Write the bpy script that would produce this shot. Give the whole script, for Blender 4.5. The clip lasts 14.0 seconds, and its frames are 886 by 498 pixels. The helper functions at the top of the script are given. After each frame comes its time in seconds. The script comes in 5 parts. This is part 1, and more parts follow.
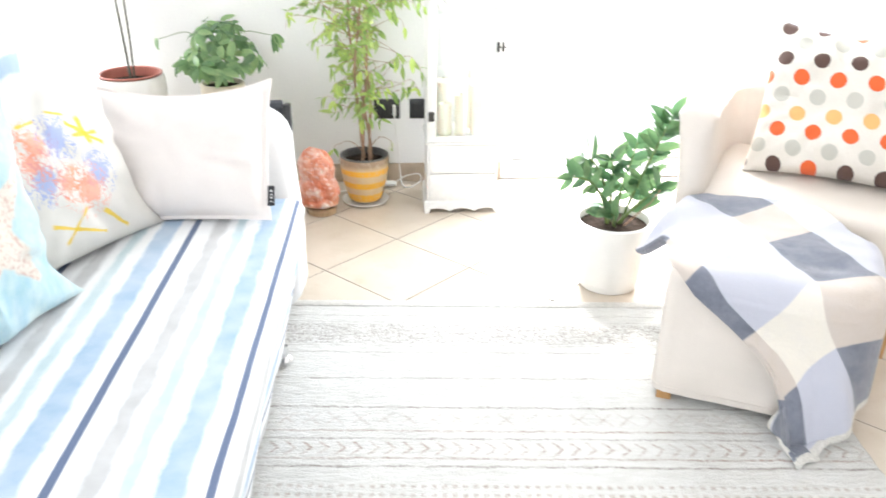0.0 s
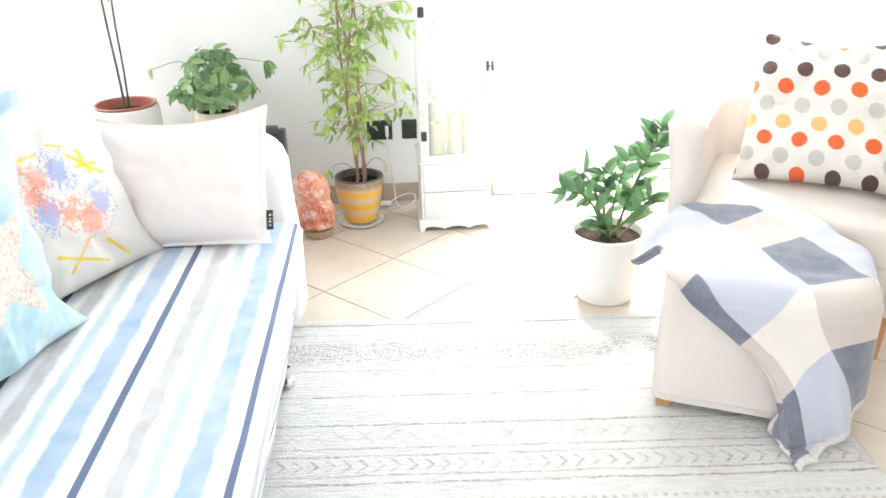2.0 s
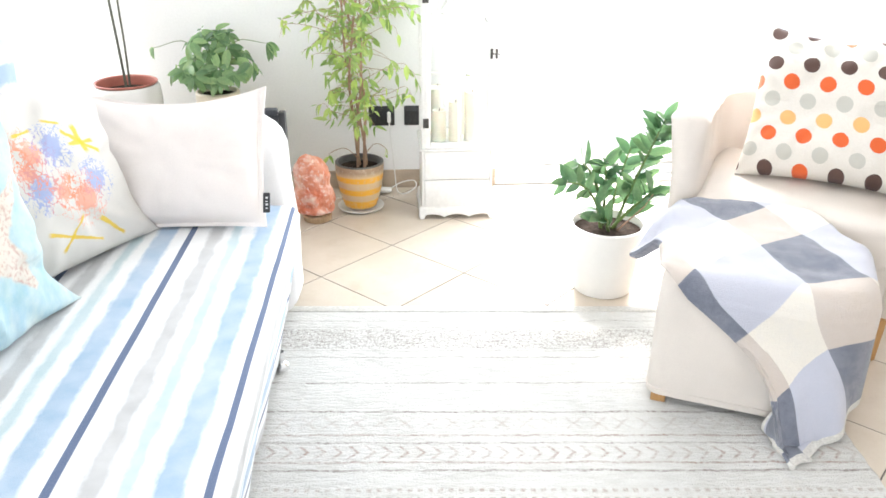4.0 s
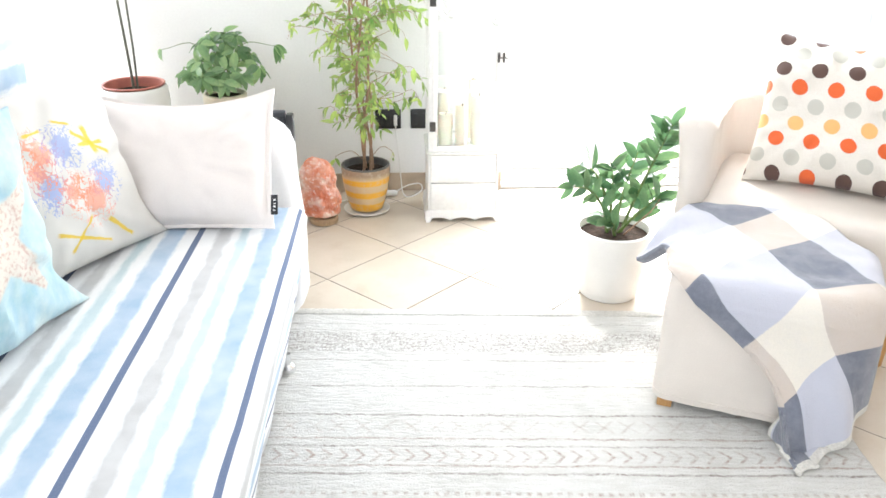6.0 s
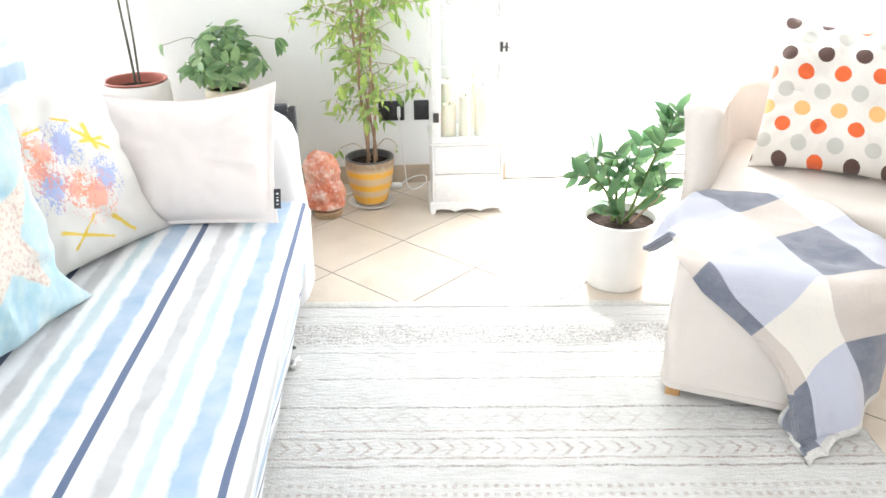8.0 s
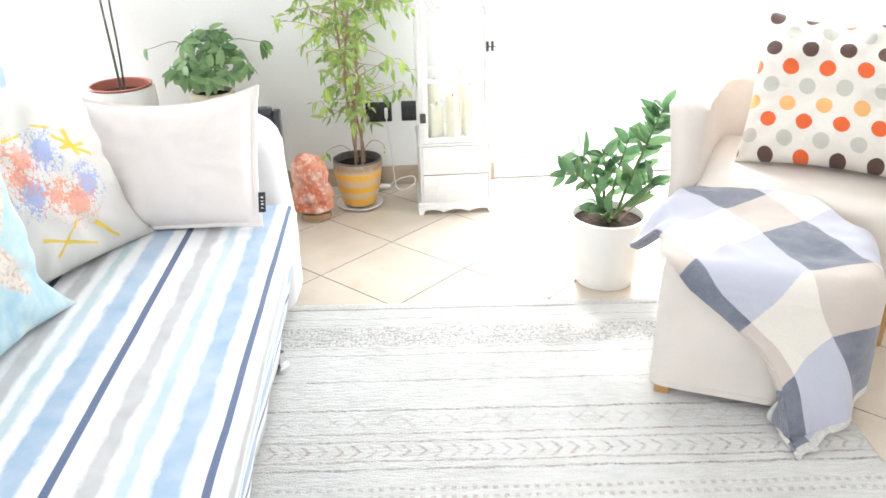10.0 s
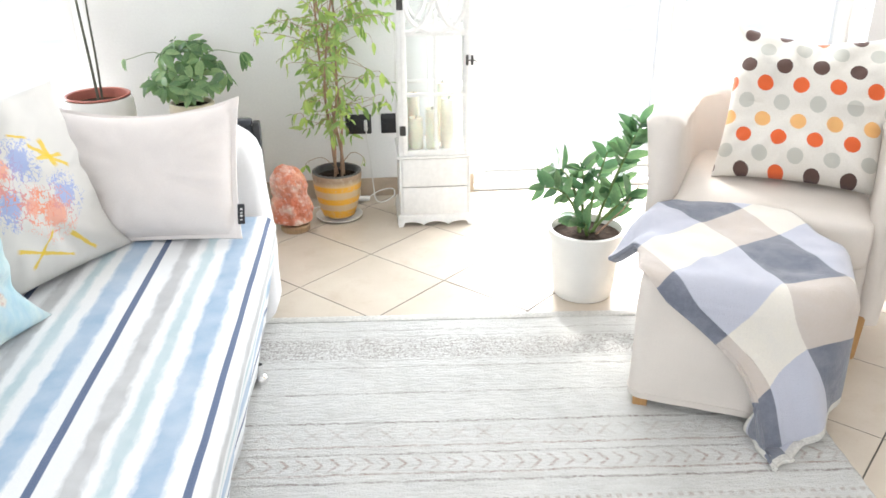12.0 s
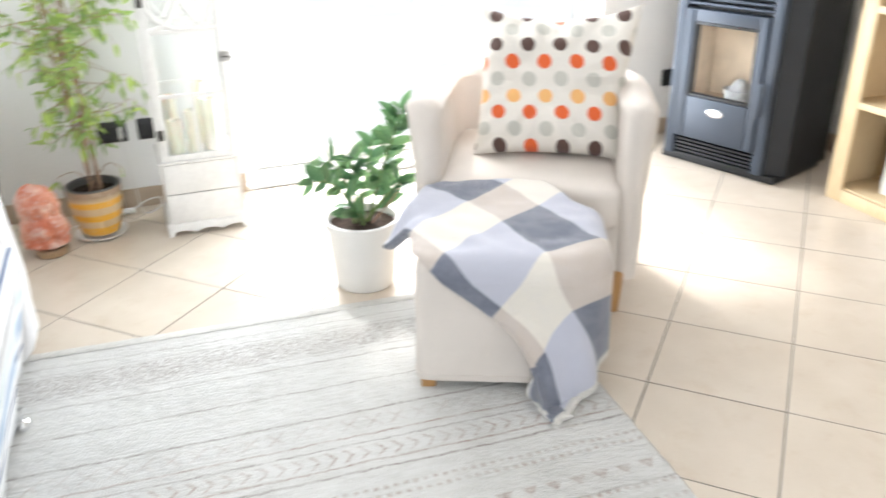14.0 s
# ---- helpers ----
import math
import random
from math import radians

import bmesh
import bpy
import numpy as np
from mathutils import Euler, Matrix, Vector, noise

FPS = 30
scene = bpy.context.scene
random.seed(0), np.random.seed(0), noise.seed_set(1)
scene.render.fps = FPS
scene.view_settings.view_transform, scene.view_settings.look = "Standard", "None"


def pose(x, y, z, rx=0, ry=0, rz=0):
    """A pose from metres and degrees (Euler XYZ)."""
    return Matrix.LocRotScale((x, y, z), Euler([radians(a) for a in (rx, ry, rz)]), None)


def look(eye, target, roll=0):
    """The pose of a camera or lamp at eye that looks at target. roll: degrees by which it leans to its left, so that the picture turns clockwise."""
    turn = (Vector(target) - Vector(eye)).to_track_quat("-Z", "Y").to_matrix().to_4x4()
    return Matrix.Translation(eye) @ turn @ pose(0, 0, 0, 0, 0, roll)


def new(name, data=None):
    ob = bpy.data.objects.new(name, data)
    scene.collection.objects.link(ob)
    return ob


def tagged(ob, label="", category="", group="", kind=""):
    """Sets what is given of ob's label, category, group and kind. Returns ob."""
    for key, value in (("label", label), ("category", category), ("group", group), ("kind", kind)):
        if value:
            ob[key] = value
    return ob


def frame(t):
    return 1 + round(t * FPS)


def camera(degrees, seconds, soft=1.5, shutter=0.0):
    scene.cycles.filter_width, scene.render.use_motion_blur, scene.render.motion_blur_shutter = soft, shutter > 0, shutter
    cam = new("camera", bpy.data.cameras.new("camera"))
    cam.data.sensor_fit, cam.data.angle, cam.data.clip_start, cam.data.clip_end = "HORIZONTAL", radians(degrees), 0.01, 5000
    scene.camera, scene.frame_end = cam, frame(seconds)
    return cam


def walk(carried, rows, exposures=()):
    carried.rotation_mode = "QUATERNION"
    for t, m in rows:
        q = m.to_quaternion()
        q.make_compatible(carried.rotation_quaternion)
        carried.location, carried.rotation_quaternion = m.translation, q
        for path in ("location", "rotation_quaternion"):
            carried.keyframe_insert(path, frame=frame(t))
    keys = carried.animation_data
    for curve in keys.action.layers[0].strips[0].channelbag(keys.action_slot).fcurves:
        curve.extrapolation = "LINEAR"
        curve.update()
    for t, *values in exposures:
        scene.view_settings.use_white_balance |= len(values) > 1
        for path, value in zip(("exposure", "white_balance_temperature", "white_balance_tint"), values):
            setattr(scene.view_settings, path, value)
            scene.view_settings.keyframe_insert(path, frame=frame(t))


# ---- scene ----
cam = camera(57.4, 14.0, soft=1.6, shutter=0.5)
PATH = [
    (0, (-0.013, 0.119, 1.203), (0.11, 1.923, 0.349), 0.6),
    (0.5, (-0.022, 0.106, 1.205), (0.005, 1.929, 0.384), -0.3),
    (1, (-0.026, 0.095, 1.205), (0.015, 1.914, 0.376), -0.1),
    (1.5, (-0.024, 0.093, 1.211), (0.086, 1.927, 0.421), -0.4),
    (2, (-0.024, 0.092, 1.213), (0.115, 1.914, 0.4), -1.2),
    (2.5, (0.001, 0.098, 1.211), (0.196, 1.91, 0.387), -0.8),
    (3, (-0.005, 0.107, 1.208), (0.163, 1.914, 0.368), -0.2),
    (5.5, (-0.013, 0.1, 1.205), (0.104, 1.914, 0.371), 0.3),
    (6, (-0.02, 0.104, 1.205), (0.105, 1.919, 0.374), 0.6),
    (6.5, (-0.028, 0.111, 1.203), (0.107, 1.924, 0.37), 1.1),
    (7, (-0.032, 0.114, 1.203), (0.085, 1.924, 0.36), 1.3),
    (7.5, (-0.024, 0.114, 1.201), (0.078, 1.921, 0.352), 0.0),
    (10, (0.009, 0.121, 1.198), (0.128, 1.927, 0.349), -1.3),
    (10.5, (0.008, 0.12, 1.196), (0.185, 1.92, 0.341), -0.9),
    (11, (0.015, 0.12, 1.199), (0.213, 1.918, 0.346), -1.4),
    (11.5, (0.013, 0.116, 1.201), (0.217, 1.923, 0.369), -0.9),
    (12, (0.005, 0.118, 1.201), (0.179, 1.932, 0.378), -0.4),
    (12.5, (0.02, 0.12, 1.193), (0.203, 1.915, 0.331), -1.4),
    (13, (0.029, 0.132, 1.185), (0.392, 1.879, 0.283), -1.0),
    (13.5, (0.042, 0.127, 1.186), (0.515, 1.855, 0.295), -1.2),
    (13.7, (0.050, 0.125, 1.182), (0.549, 1.856, 0.316), -0.2),
    (13.9, (0.072, 0.128, 1.196), (0.657, 1.838, 0.342), -0.5),
    (14, (0.078, 0.133, 1.206), (0.724, 1.822, 0.35), -0.8),
]
EXPOSURE = [(0.0, 0.69), (1.5, 0.68), (3.0, 0.65), (7.5, 0.61), (10.0, 0.53), (11.0, 0.40), (12.0, 0.31), (13.0, 0.22), (14.0, 0.29)]
walk(cam, [(t, look(eye, target, roll)) for t, eye, target, roll in PATH], EXPOSURE)

# ---- world, lamps ----
world = bpy.data.worlds.new("sky")
scene.world = world
world.use_nodes = True
wn = world.node_tree.nodes
sky = wn.new("ShaderNodeTexSky")
sky.sky_type = "NISHITA"
sky.sun_disc = False
sky.sun_elevation = radians(50.5)
sky.sun_rotation = radians(15)
world.node_tree.links.new(sky.outputs[0], wn["Background"].inputs[0])
wn["Background"].inputs[1].default_value = 0.12

sun = new("sun", bpy.data.lights.new("sun", "SUN"))
sun.data.energy, sun.data.angle, sun.data.color = 3.6, radians(6), (1.0, 0.975, 0.94)
sun.matrix_world = look((0.0, 6.36, 7.72), (0, 0, 0))


def window_or_fill_lamp(x0, x1, z0, z1, y, power, way=-1):
    lamp = new("daylight_or_fill", bpy.data.lights.new("daylight_or_fill", "AREA"))
    lamp.data.shape, lamp.data.size, lamp.data.size_y = "RECTANGLE", x1 - x0, z1 - z0
    lamp.data.energy, lamp.data.color = power, (0.93, 0.965, 1.0)
    lamp.matrix_world = look(((x0 + x1) / 2, y, (z0 + z1) / 2), ((x0 + x1) / 2, y + way, (z0 + z1) / 2))
    return lamp


window_or_fill_lamp(0.452, 2.088, 0.022, 2.138, 3.393, 80)
window_or_fill_lamp(-2.218, -1.032, 0.022, 2.138, 3.393, 27)
# unseen fill lamp behind the camera, added to brighten the north wall and fronts
window_or_fill_lamp(-2.2, -0.1, 0.9, 2.2, -2.66, 58, 1)

# ---- materials ----


def mat(name, colour, rough=0.6, metal=0.0, vary=0.12, scale=9.0, grain=0.0, grain_scale=250.0, bump=0.0, dark=None, random_tint=0.0,
        coat=0.0, sss=0.0, sheen=0.0):
    """A surface with mottling at two scales, grain and fine relief."""
    m = bpy.data.materials.new(name)
    m.use_nodes = True
    nt = m.node_tree
    N, L = nt.nodes, nt.links
    bsdf = N["Principled BSDF"]
    bsdf.inputs["Roughness"].default_value = rough
    bsdf.inputs["Metallic"].default_value = metal
    bsdf.inputs["Coat Weight"].default_value = coat
    bsdf.inputs["Sheen Weight"].default_value = sheen
    if sss:
        bsdf.inputs["Subsurface Weight"].default_value = sss
        bsdf.inputs["Subsurface Radius"].default_value = (0.03, 0.012, 0.008)
    tc = N.new("ShaderNodeTexCoord")
    big = N.new("ShaderNodeTexNoise")
    big.inputs["Scale"].default_value, big.inputs["Detail"].default_value = scale, 5
    L.new(tc.outputs["Object"], big.inputs["Vector"])
    mix = N.new("ShaderNodeMix")
    mix.data_type = "RGBA"
    a = Vector(colour)
    b = Vector(dark) if dark else a * (1 - 2 * vary)
    mix.inputs[6].default_value = (*[max(0, c) for c in b], 1)
    mix.inputs[7].default_value = (*[min(1, c * (1 + 0.3 * vary)) for c in a], 1)
    ramp = N.new("ShaderNodeMapRange")
    ramp.inputs[1].default_value, ramp.inputs[2].default_value = 0.3, 0.62
    L.new(big.outputs[0], ramp.inputs[0])
    L.new(ramp.outputs[0], mix.inputs[0])
    out = mix.outputs[2]
    fine = None
    if grain or bump:
        fine = N.new("ShaderNodeTexNoise")
        fine.inputs["Scale"].default_value, fine.inputs["Detail"].default_value = grain_scale, 3
        L.new(tc.outputs["Object"], fine.inputs["Vector"])
    if grain:
        g = N.new("ShaderNodeMapRange")
        g.inputs[1].default_value, g.inputs[2].default_value = 0.3, 0.7
        g.inputs[3].default_value, g.inputs[4].default_value = 1 - grain, 1 + grain * 0.3
        L.new(fine.outputs[0], g.inputs[0])
        mul = N.new("ShaderNodeMix")
        mul.data_type, mul.blend_type = "RGBA", "MULTIPLY"
        mul.inputs[0].default_value = 1
        L.new(out, mul.inputs[6])
        L.new(g.outputs[0], mul.inputs[7])
        out = mul.outputs[2]
    if random_tint:
        info = N.new("ShaderNodeObjectInfo")
        hsv = N.new("ShaderNodeHueSaturation")
        r = N.new("ShaderNodeMapRange")
        r.inputs[3].default_value, r.inputs[4].default_value = 1 - random_tint, 1 + random_tint
        L.new(info.outputs["Random"], r.inputs[0])
        L.new(r.outputs[0], hsv.inputs["Value"])
        r2 = N.new("ShaderNodeMapRange")
        r2.inputs[3].default_value, r2.inputs[4].default_value = 0.52, 0.475
        L.new(info.outputs["Random"], r2.inputs[0])
        L.new(r2.outputs[0], hsv.inputs["Hue"])
        L.new(out, hsv.inputs["Color"])
        out = hsv.outputs[0]
    L.new(out, bsdf.inputs["Base Color"])
    if bump:
        bp = N.new("ShaderNodeBump")
        bp.inputs["Strength"].default_value, bp.inputs["Distance"].default_value = bump, 0.004
        L.new(fine.outputs[0], bp.inputs["Height"])
        L.new(bp.outputs[0], bsdf.inputs["Normal"])
    return m


class Nodes:
    """Small helper to write shader arithmetic."""

    def __init__(self, m):
        self.nt = m.node_tree
        self.bsdf = self.nt.nodes["Principled BSDF"]
        tc = self.nt.nodes.new("ShaderNodeTexCoord")
        self.co = tc.outputs["Object"]
        sep = self.nt.nodes.new("ShaderNodeSeparateXYZ")
        self.nt.links.new(self.co, sep.inputs[0])
        self.x, self.y, self.z = sep.outputs

    def feed(self, socket, v):
        if isinstance(v, (int, float)):
            socket.default_value = v
        elif isinstance(v, tuple):
            socket.default_value = (*v, 1)
        else:
            self.nt.links.new(v, socket)

    def m(self, op, a, b=0.0, c=0.0):
        n = self.nt.nodes.new("ShaderNodeMath")
        n.operation = op
        for i, v in enumerate((a, b, c)):
            self.feed(n.inputs[i], v)
        return n.outputs[0]

    def noise(self, scale, detail=4, stretch=None, rough=0.5):
        n = self.nt.nodes.new("ShaderNodeTexNoise")
        n.inputs["Scale"].default_value, n.inputs["Detail"].default_value = scale, detail
        n.inputs["Roughness"].default_value = rough
        v = self.co
        if stretch:
            mp = self.nt.nodes.new("ShaderNodeMapping")
            mp.inputs["Scale"].default_value = stretch
            self.nt.links.new(v, mp.inputs[0])
            v = mp.outputs[0]
        self.nt.links.new(v, n.inputs["Vector"])
        return n.outputs[0]

    def span(self, v, lo, hi, out0=0.0, out1=1.0):
        n = self.nt.nodes.new("ShaderNodeMapRange")
        for i, k in enumerate((v, lo, hi, out0, out1)):
            self.feed(n.inputs[i], k)
        return n.outputs[0]

    def band(self, v, lo, hi, soft=0.002):
        """1 between lo and hi."""
        return self.m("MULTIPLY", self.span(v, lo - soft, lo + soft), self.span(v, hi - soft, hi + soft, 1.0, 0.0))

    def mix(self, f, a, b, blend="MIX"):
        n = self.nt.nodes.new("ShaderNodeMix")
        n.data_type, n.blend_type = "RGBA", blend
        self.feed(n.inputs[0], f)
        self.feed(n.inputs[6], a)
        self.feed(n.inputs[7], b)
        return n.outputs[2]

    def finish(self, colour, height=None, strength=0.3, distance=0.003):
        self.feed(self.bsdf.inputs["Base Color"], colour)
        if height is not None:
            bp = self.nt.nodes.new("ShaderNodeBump")
            bp.inputs["Strength"].default_value, bp.inputs["Distance"].default_value = strength, distance
            self.feed(bp.inputs["Height"], height)
            self.nt.links.new(bp.outputs[0], self.bsdf.inputs["Normal"])


def blank(name, rough=0.8, sheen=0.0):
    m = bpy.data.materials.new(name)
    m.use_nodes = True
    b = m.node_tree.nodes["Principled BSDF"]
    b.inputs["Roughness"].default_value = rough
    b.inputs["Sheen Weight"].default_value = sheen
    return m


def stripes_material():
    """White cotton cover with woven navy lines and watercolour stripes in grey, teal and blue."""
    m = blank("striped_cotton", 0.85, 0.1)
    n = Nodes(m)
    s = n.m("SUBTRACT", n.m("ADD", n.x, 0.4), n.z)
    s = n.m("SUBTRACT", s, n.m("MULTIPLY", n.m("SUBTRACT", n.y, 1.4), 0.0158))
    raw = n.m("FRACT", n.m("DIVIDE", n.m("ADD", s, 0.513 + 0.237 * 20), 0.237))
    wob = n.m("MULTIPLY", n.m("SUBTRACT", n.noise(34, 6, (1, 0.45, 1), 0.72), 0.5), 0.125)
    p = n.m("ADD", raw, wob)
    patch = n.span(n.noise(14, 4), 0.3, 0.7, 0.65, 1.0)
    white = (0.80, 0.81, 0.82)
    c = n.mix(n.m("MULTIPLY", n.band(p, 0.22, 0.36, 0.022), patch), white, (0.44, 0.445, 0.455))
    c = n.mix(n.m("MULTIPLY", n.band(p, 0.45, 0.55, 0.022), patch), c, (0.44, 0.565, 0.605))
    c = n.mix(n.m("MULTIPLY", n.band(p, 0.68, 0.87, 0.022), patch), c, (0.29, 0.425, 0.585))
    c = n.mix(n.band(raw, 0.000, 0.064, 0.004), c, (0.085, 0.125, 0.23))
    weave = n.noise(420, 2)
    c = n.mix(n.span(weave, 0.35, 0.65, 0.10, 0.0), c, (0.45, 0.45, 0.47))
    n.finish(c, n.m("ADD", weave, n.m("MULTIPLY", n.noise(9, 3), 4.0)), 0.25, 0.003)
    return m


def rug_material():
    """Pale woven rug with thin taupe lines, a scrolled border and rows of chevrons and dots; local y runs down from the far edge."""
    m = blank("woven_rug", 0.95, 0.2)
    n = Nodes(m)
    wob = n.m("ADD", n.m("MULTIPLY", n.m("SUBTRACT", n.noise(30, 3), 0.5), 0.009), n.m("MULTIPLY", n.m("SUBTRACT", n.noise(110, 2), 0.5), 0.006))
    v = n.m("ADD", n.m("MULTIPLY", n.y, -1.0), wob)
    wear = n.span(n.noise(16, 5, None, 0.65), 0.36, 0.6, 0.40, 1.0)
    fine = n.span(n.noise(140, 3), 0.38, 0.60, 0.3, 1.0)
    c = n.mix(n.span(n.noise(7, 5), 0.3, 0.7), (0.66, 0.655, 0.63), (0.57, 0.567, 0.545))
    c = n.mix(n.span(n.noise(60, 4, (0.35, 1.6, 1)), 0.42, 0.62, 0.0, 0.5), c, (0.72, 0.72, 0.71))
    ink = (0.17, 0.125, 0.11)
    warm = (0.25, 0.13, 0.09)

    def put(c, mask, colour, k):
        return n.mix(n.m("MULTIPLY", n.m("MULTIPLY", mask, wear), n.m("MULTIPLY", fine, k * 0.8)), c, colour)

    for at, w, k, col in ((0.082, 0.0022, 0.6, ink), (0.118, 0.002, 0.45, ink), (0.245, 0.002, 0.6, ink), (0.280, 0.0026, 0.8, ink), (0.402, 0.0026, 0.75, ink),
                          (0.527, 0.003, 0.9, ink), (0.618, 0.0026, 0.8, warm), (0.646, 0.0026, 0.7, ink), (0.715, 0.0026, 0.8, warm), (0.742, 0.003, 0.9, ink),
                          (0.965, 0.0025, 0.6, ink), (1.06, 0.003, 0.8, ink), (1.16, 0.003, 0.8, ink), (1.30, 0.003, 0.8, ink), (1.42, 0.003, 0.8, warm), (1.6, 0.003, 0.8, ink)):
        c = put(c, n.band(v, at - w * 1.25, at + w * 1.25, 0.0012), col, k + 0.15)
    scroll = n.band(n.noise(120, 1), 0.40, 0.50, 0.02)
    c = n.mix(n.m("MULTIPLY", n.m("MULTIPLY", scroll, n.band(v, 0.13, 0.235, 0.004)), 0.62), c, ink)

    def row(c, at, half, pitch, thick, slant, col, k):
        u = n.m("MULTIPLY", n.m("ABSOLUTE", n.m("SUBTRACT", v, at)), slant)
        f = n.m("FRACT", n.m("DIVIDE", n.m("ADD", n.m("ADD", n.x, u), 10.0), pitch))
        return put(c, n.m("MULTIPLY", n.band(f, 0.3, 0.3 + thick, 0.06), n.band(v, at - half, at + half, 0.003)), col, k)

    c = row(c, 0.681, 0.022, 0.038, 0.24, 0.9, warm, 0.9)
    c = row(c, 0.572, 0.022, 0.058, 0.14, 0.9, warm, 0.45)
    c = row(c, 0.572, 0.022, 0.058, 0.14, -0.9, warm, 0.45)
    for at in (0.805, 0.832, 1.02, 1.10, 1.36):
        c = row(c, at, 0.005, 0.022, 0.5, 0.0, warm, 0.8)
    # a row of small triangles hanging from their bases
    f = n.m("ABSOLUTE", n.m("SUBTRACT", n.m("FRACT", n.m("DIVIDE", n.m("ADD", n.x, 10.0), 0.056)), 0.5))
    tri = n.span(n.m("SUBTRACT", n.span(v, 0.902, 0.930, 0.36, 0.02), f), -0.03, 0.03)
    c = put(c, n.m("MULTIPLY", tri, n.band(v, 0.902, 0.930, 0.002)), warm, 0.85)
    c = row(c, 0.972, 0.005, 0.022, 0.5, 0.0, warm, 0.8)
    c = row(c, 1.23, 0.022, 0.05, 0.26, 0.9, ink, 0.7)
    c = n.mix(n.span(n.noise(190, 3), 0.42, 0.58, 0.0, 0.11), c, (0.36, 0.35, 0.335))
    n.finish(c, n.m("ADD", n.noise(260, 3), n.m("MULTIPLY", n.noise(70, 3, (0.4, 1.6, 1)), 1.5)), 0.7, 0.006)
    return m


def dots_material():
    """Cream canvas with rows of printed dots in orange, brown, sand and pale grey."""
    m = blank("dotted_canvas", 0.85, 0.1)
    n = Nodes(m)
    px, pz, r0 = 0.0940, 0.0490, 0.0212
    cloth = n.mix(n.span(n.noise(300, 2), 0.35, 0.65), (0.70, 0.66, 0.60), (0.745, 0.71, 0.655))
    shades = dict(brown=(0.10, 0.055, 0.045), orange=(0.72, 0.125, 0.032), grey=(0.52, 0.51, 0.46), sand=(0.80, 0.44, 0.17))
    order = ("brown", "grey", "orange", "sand", "grey", "orange", "brown", "grey", "brown")
    c = cloth
    edge = n.m("MULTIPLY", n.m("SUBTRACT", n.noise(220, 2), 0.5), 0.002)
    lean = n.m("ADD", n.x, n.m("MULTIPLY", n.z, 0.085))
    for i, key in enumerate(order):
        zc = 0.026 + pz * i
        off = 0.5 if i % 2 else 0.0
        u = n.m("MULTIPLY", n.m("SUBTRACT", n.m("FRACT", n.m("ADD", n.m("DIVIDE", lean, px), 20.0 + off + 0.02)), 0.5), px)
        w = n.m("SUBTRACT", n.z, zc)
        d = n.m("ADD", n.m("SQRT", n.m("ADD", n.m("MULTIPLY", u, u), n.m("MULTIPLY", w, w))), edge)
        mask = n.span(d, r0 - 0.0006, r0 + 0.0006, 1.0, 0.0)
        col = shades[key]
        if i == 8:
            col = n.mix(n.band(n.x, -0.06, 0.03, 0.001), shades["brown"], shades["orange"])
        if i == 0:
            col = n.mix(n.band(n.x, -0.0988, 0.0, 0.001), shades["brown"], shades["orange"])
        c = n.mix(mask, c, col)
    n.finish(c, n.noise(420, 2), 0.25, 0.002)
    return m


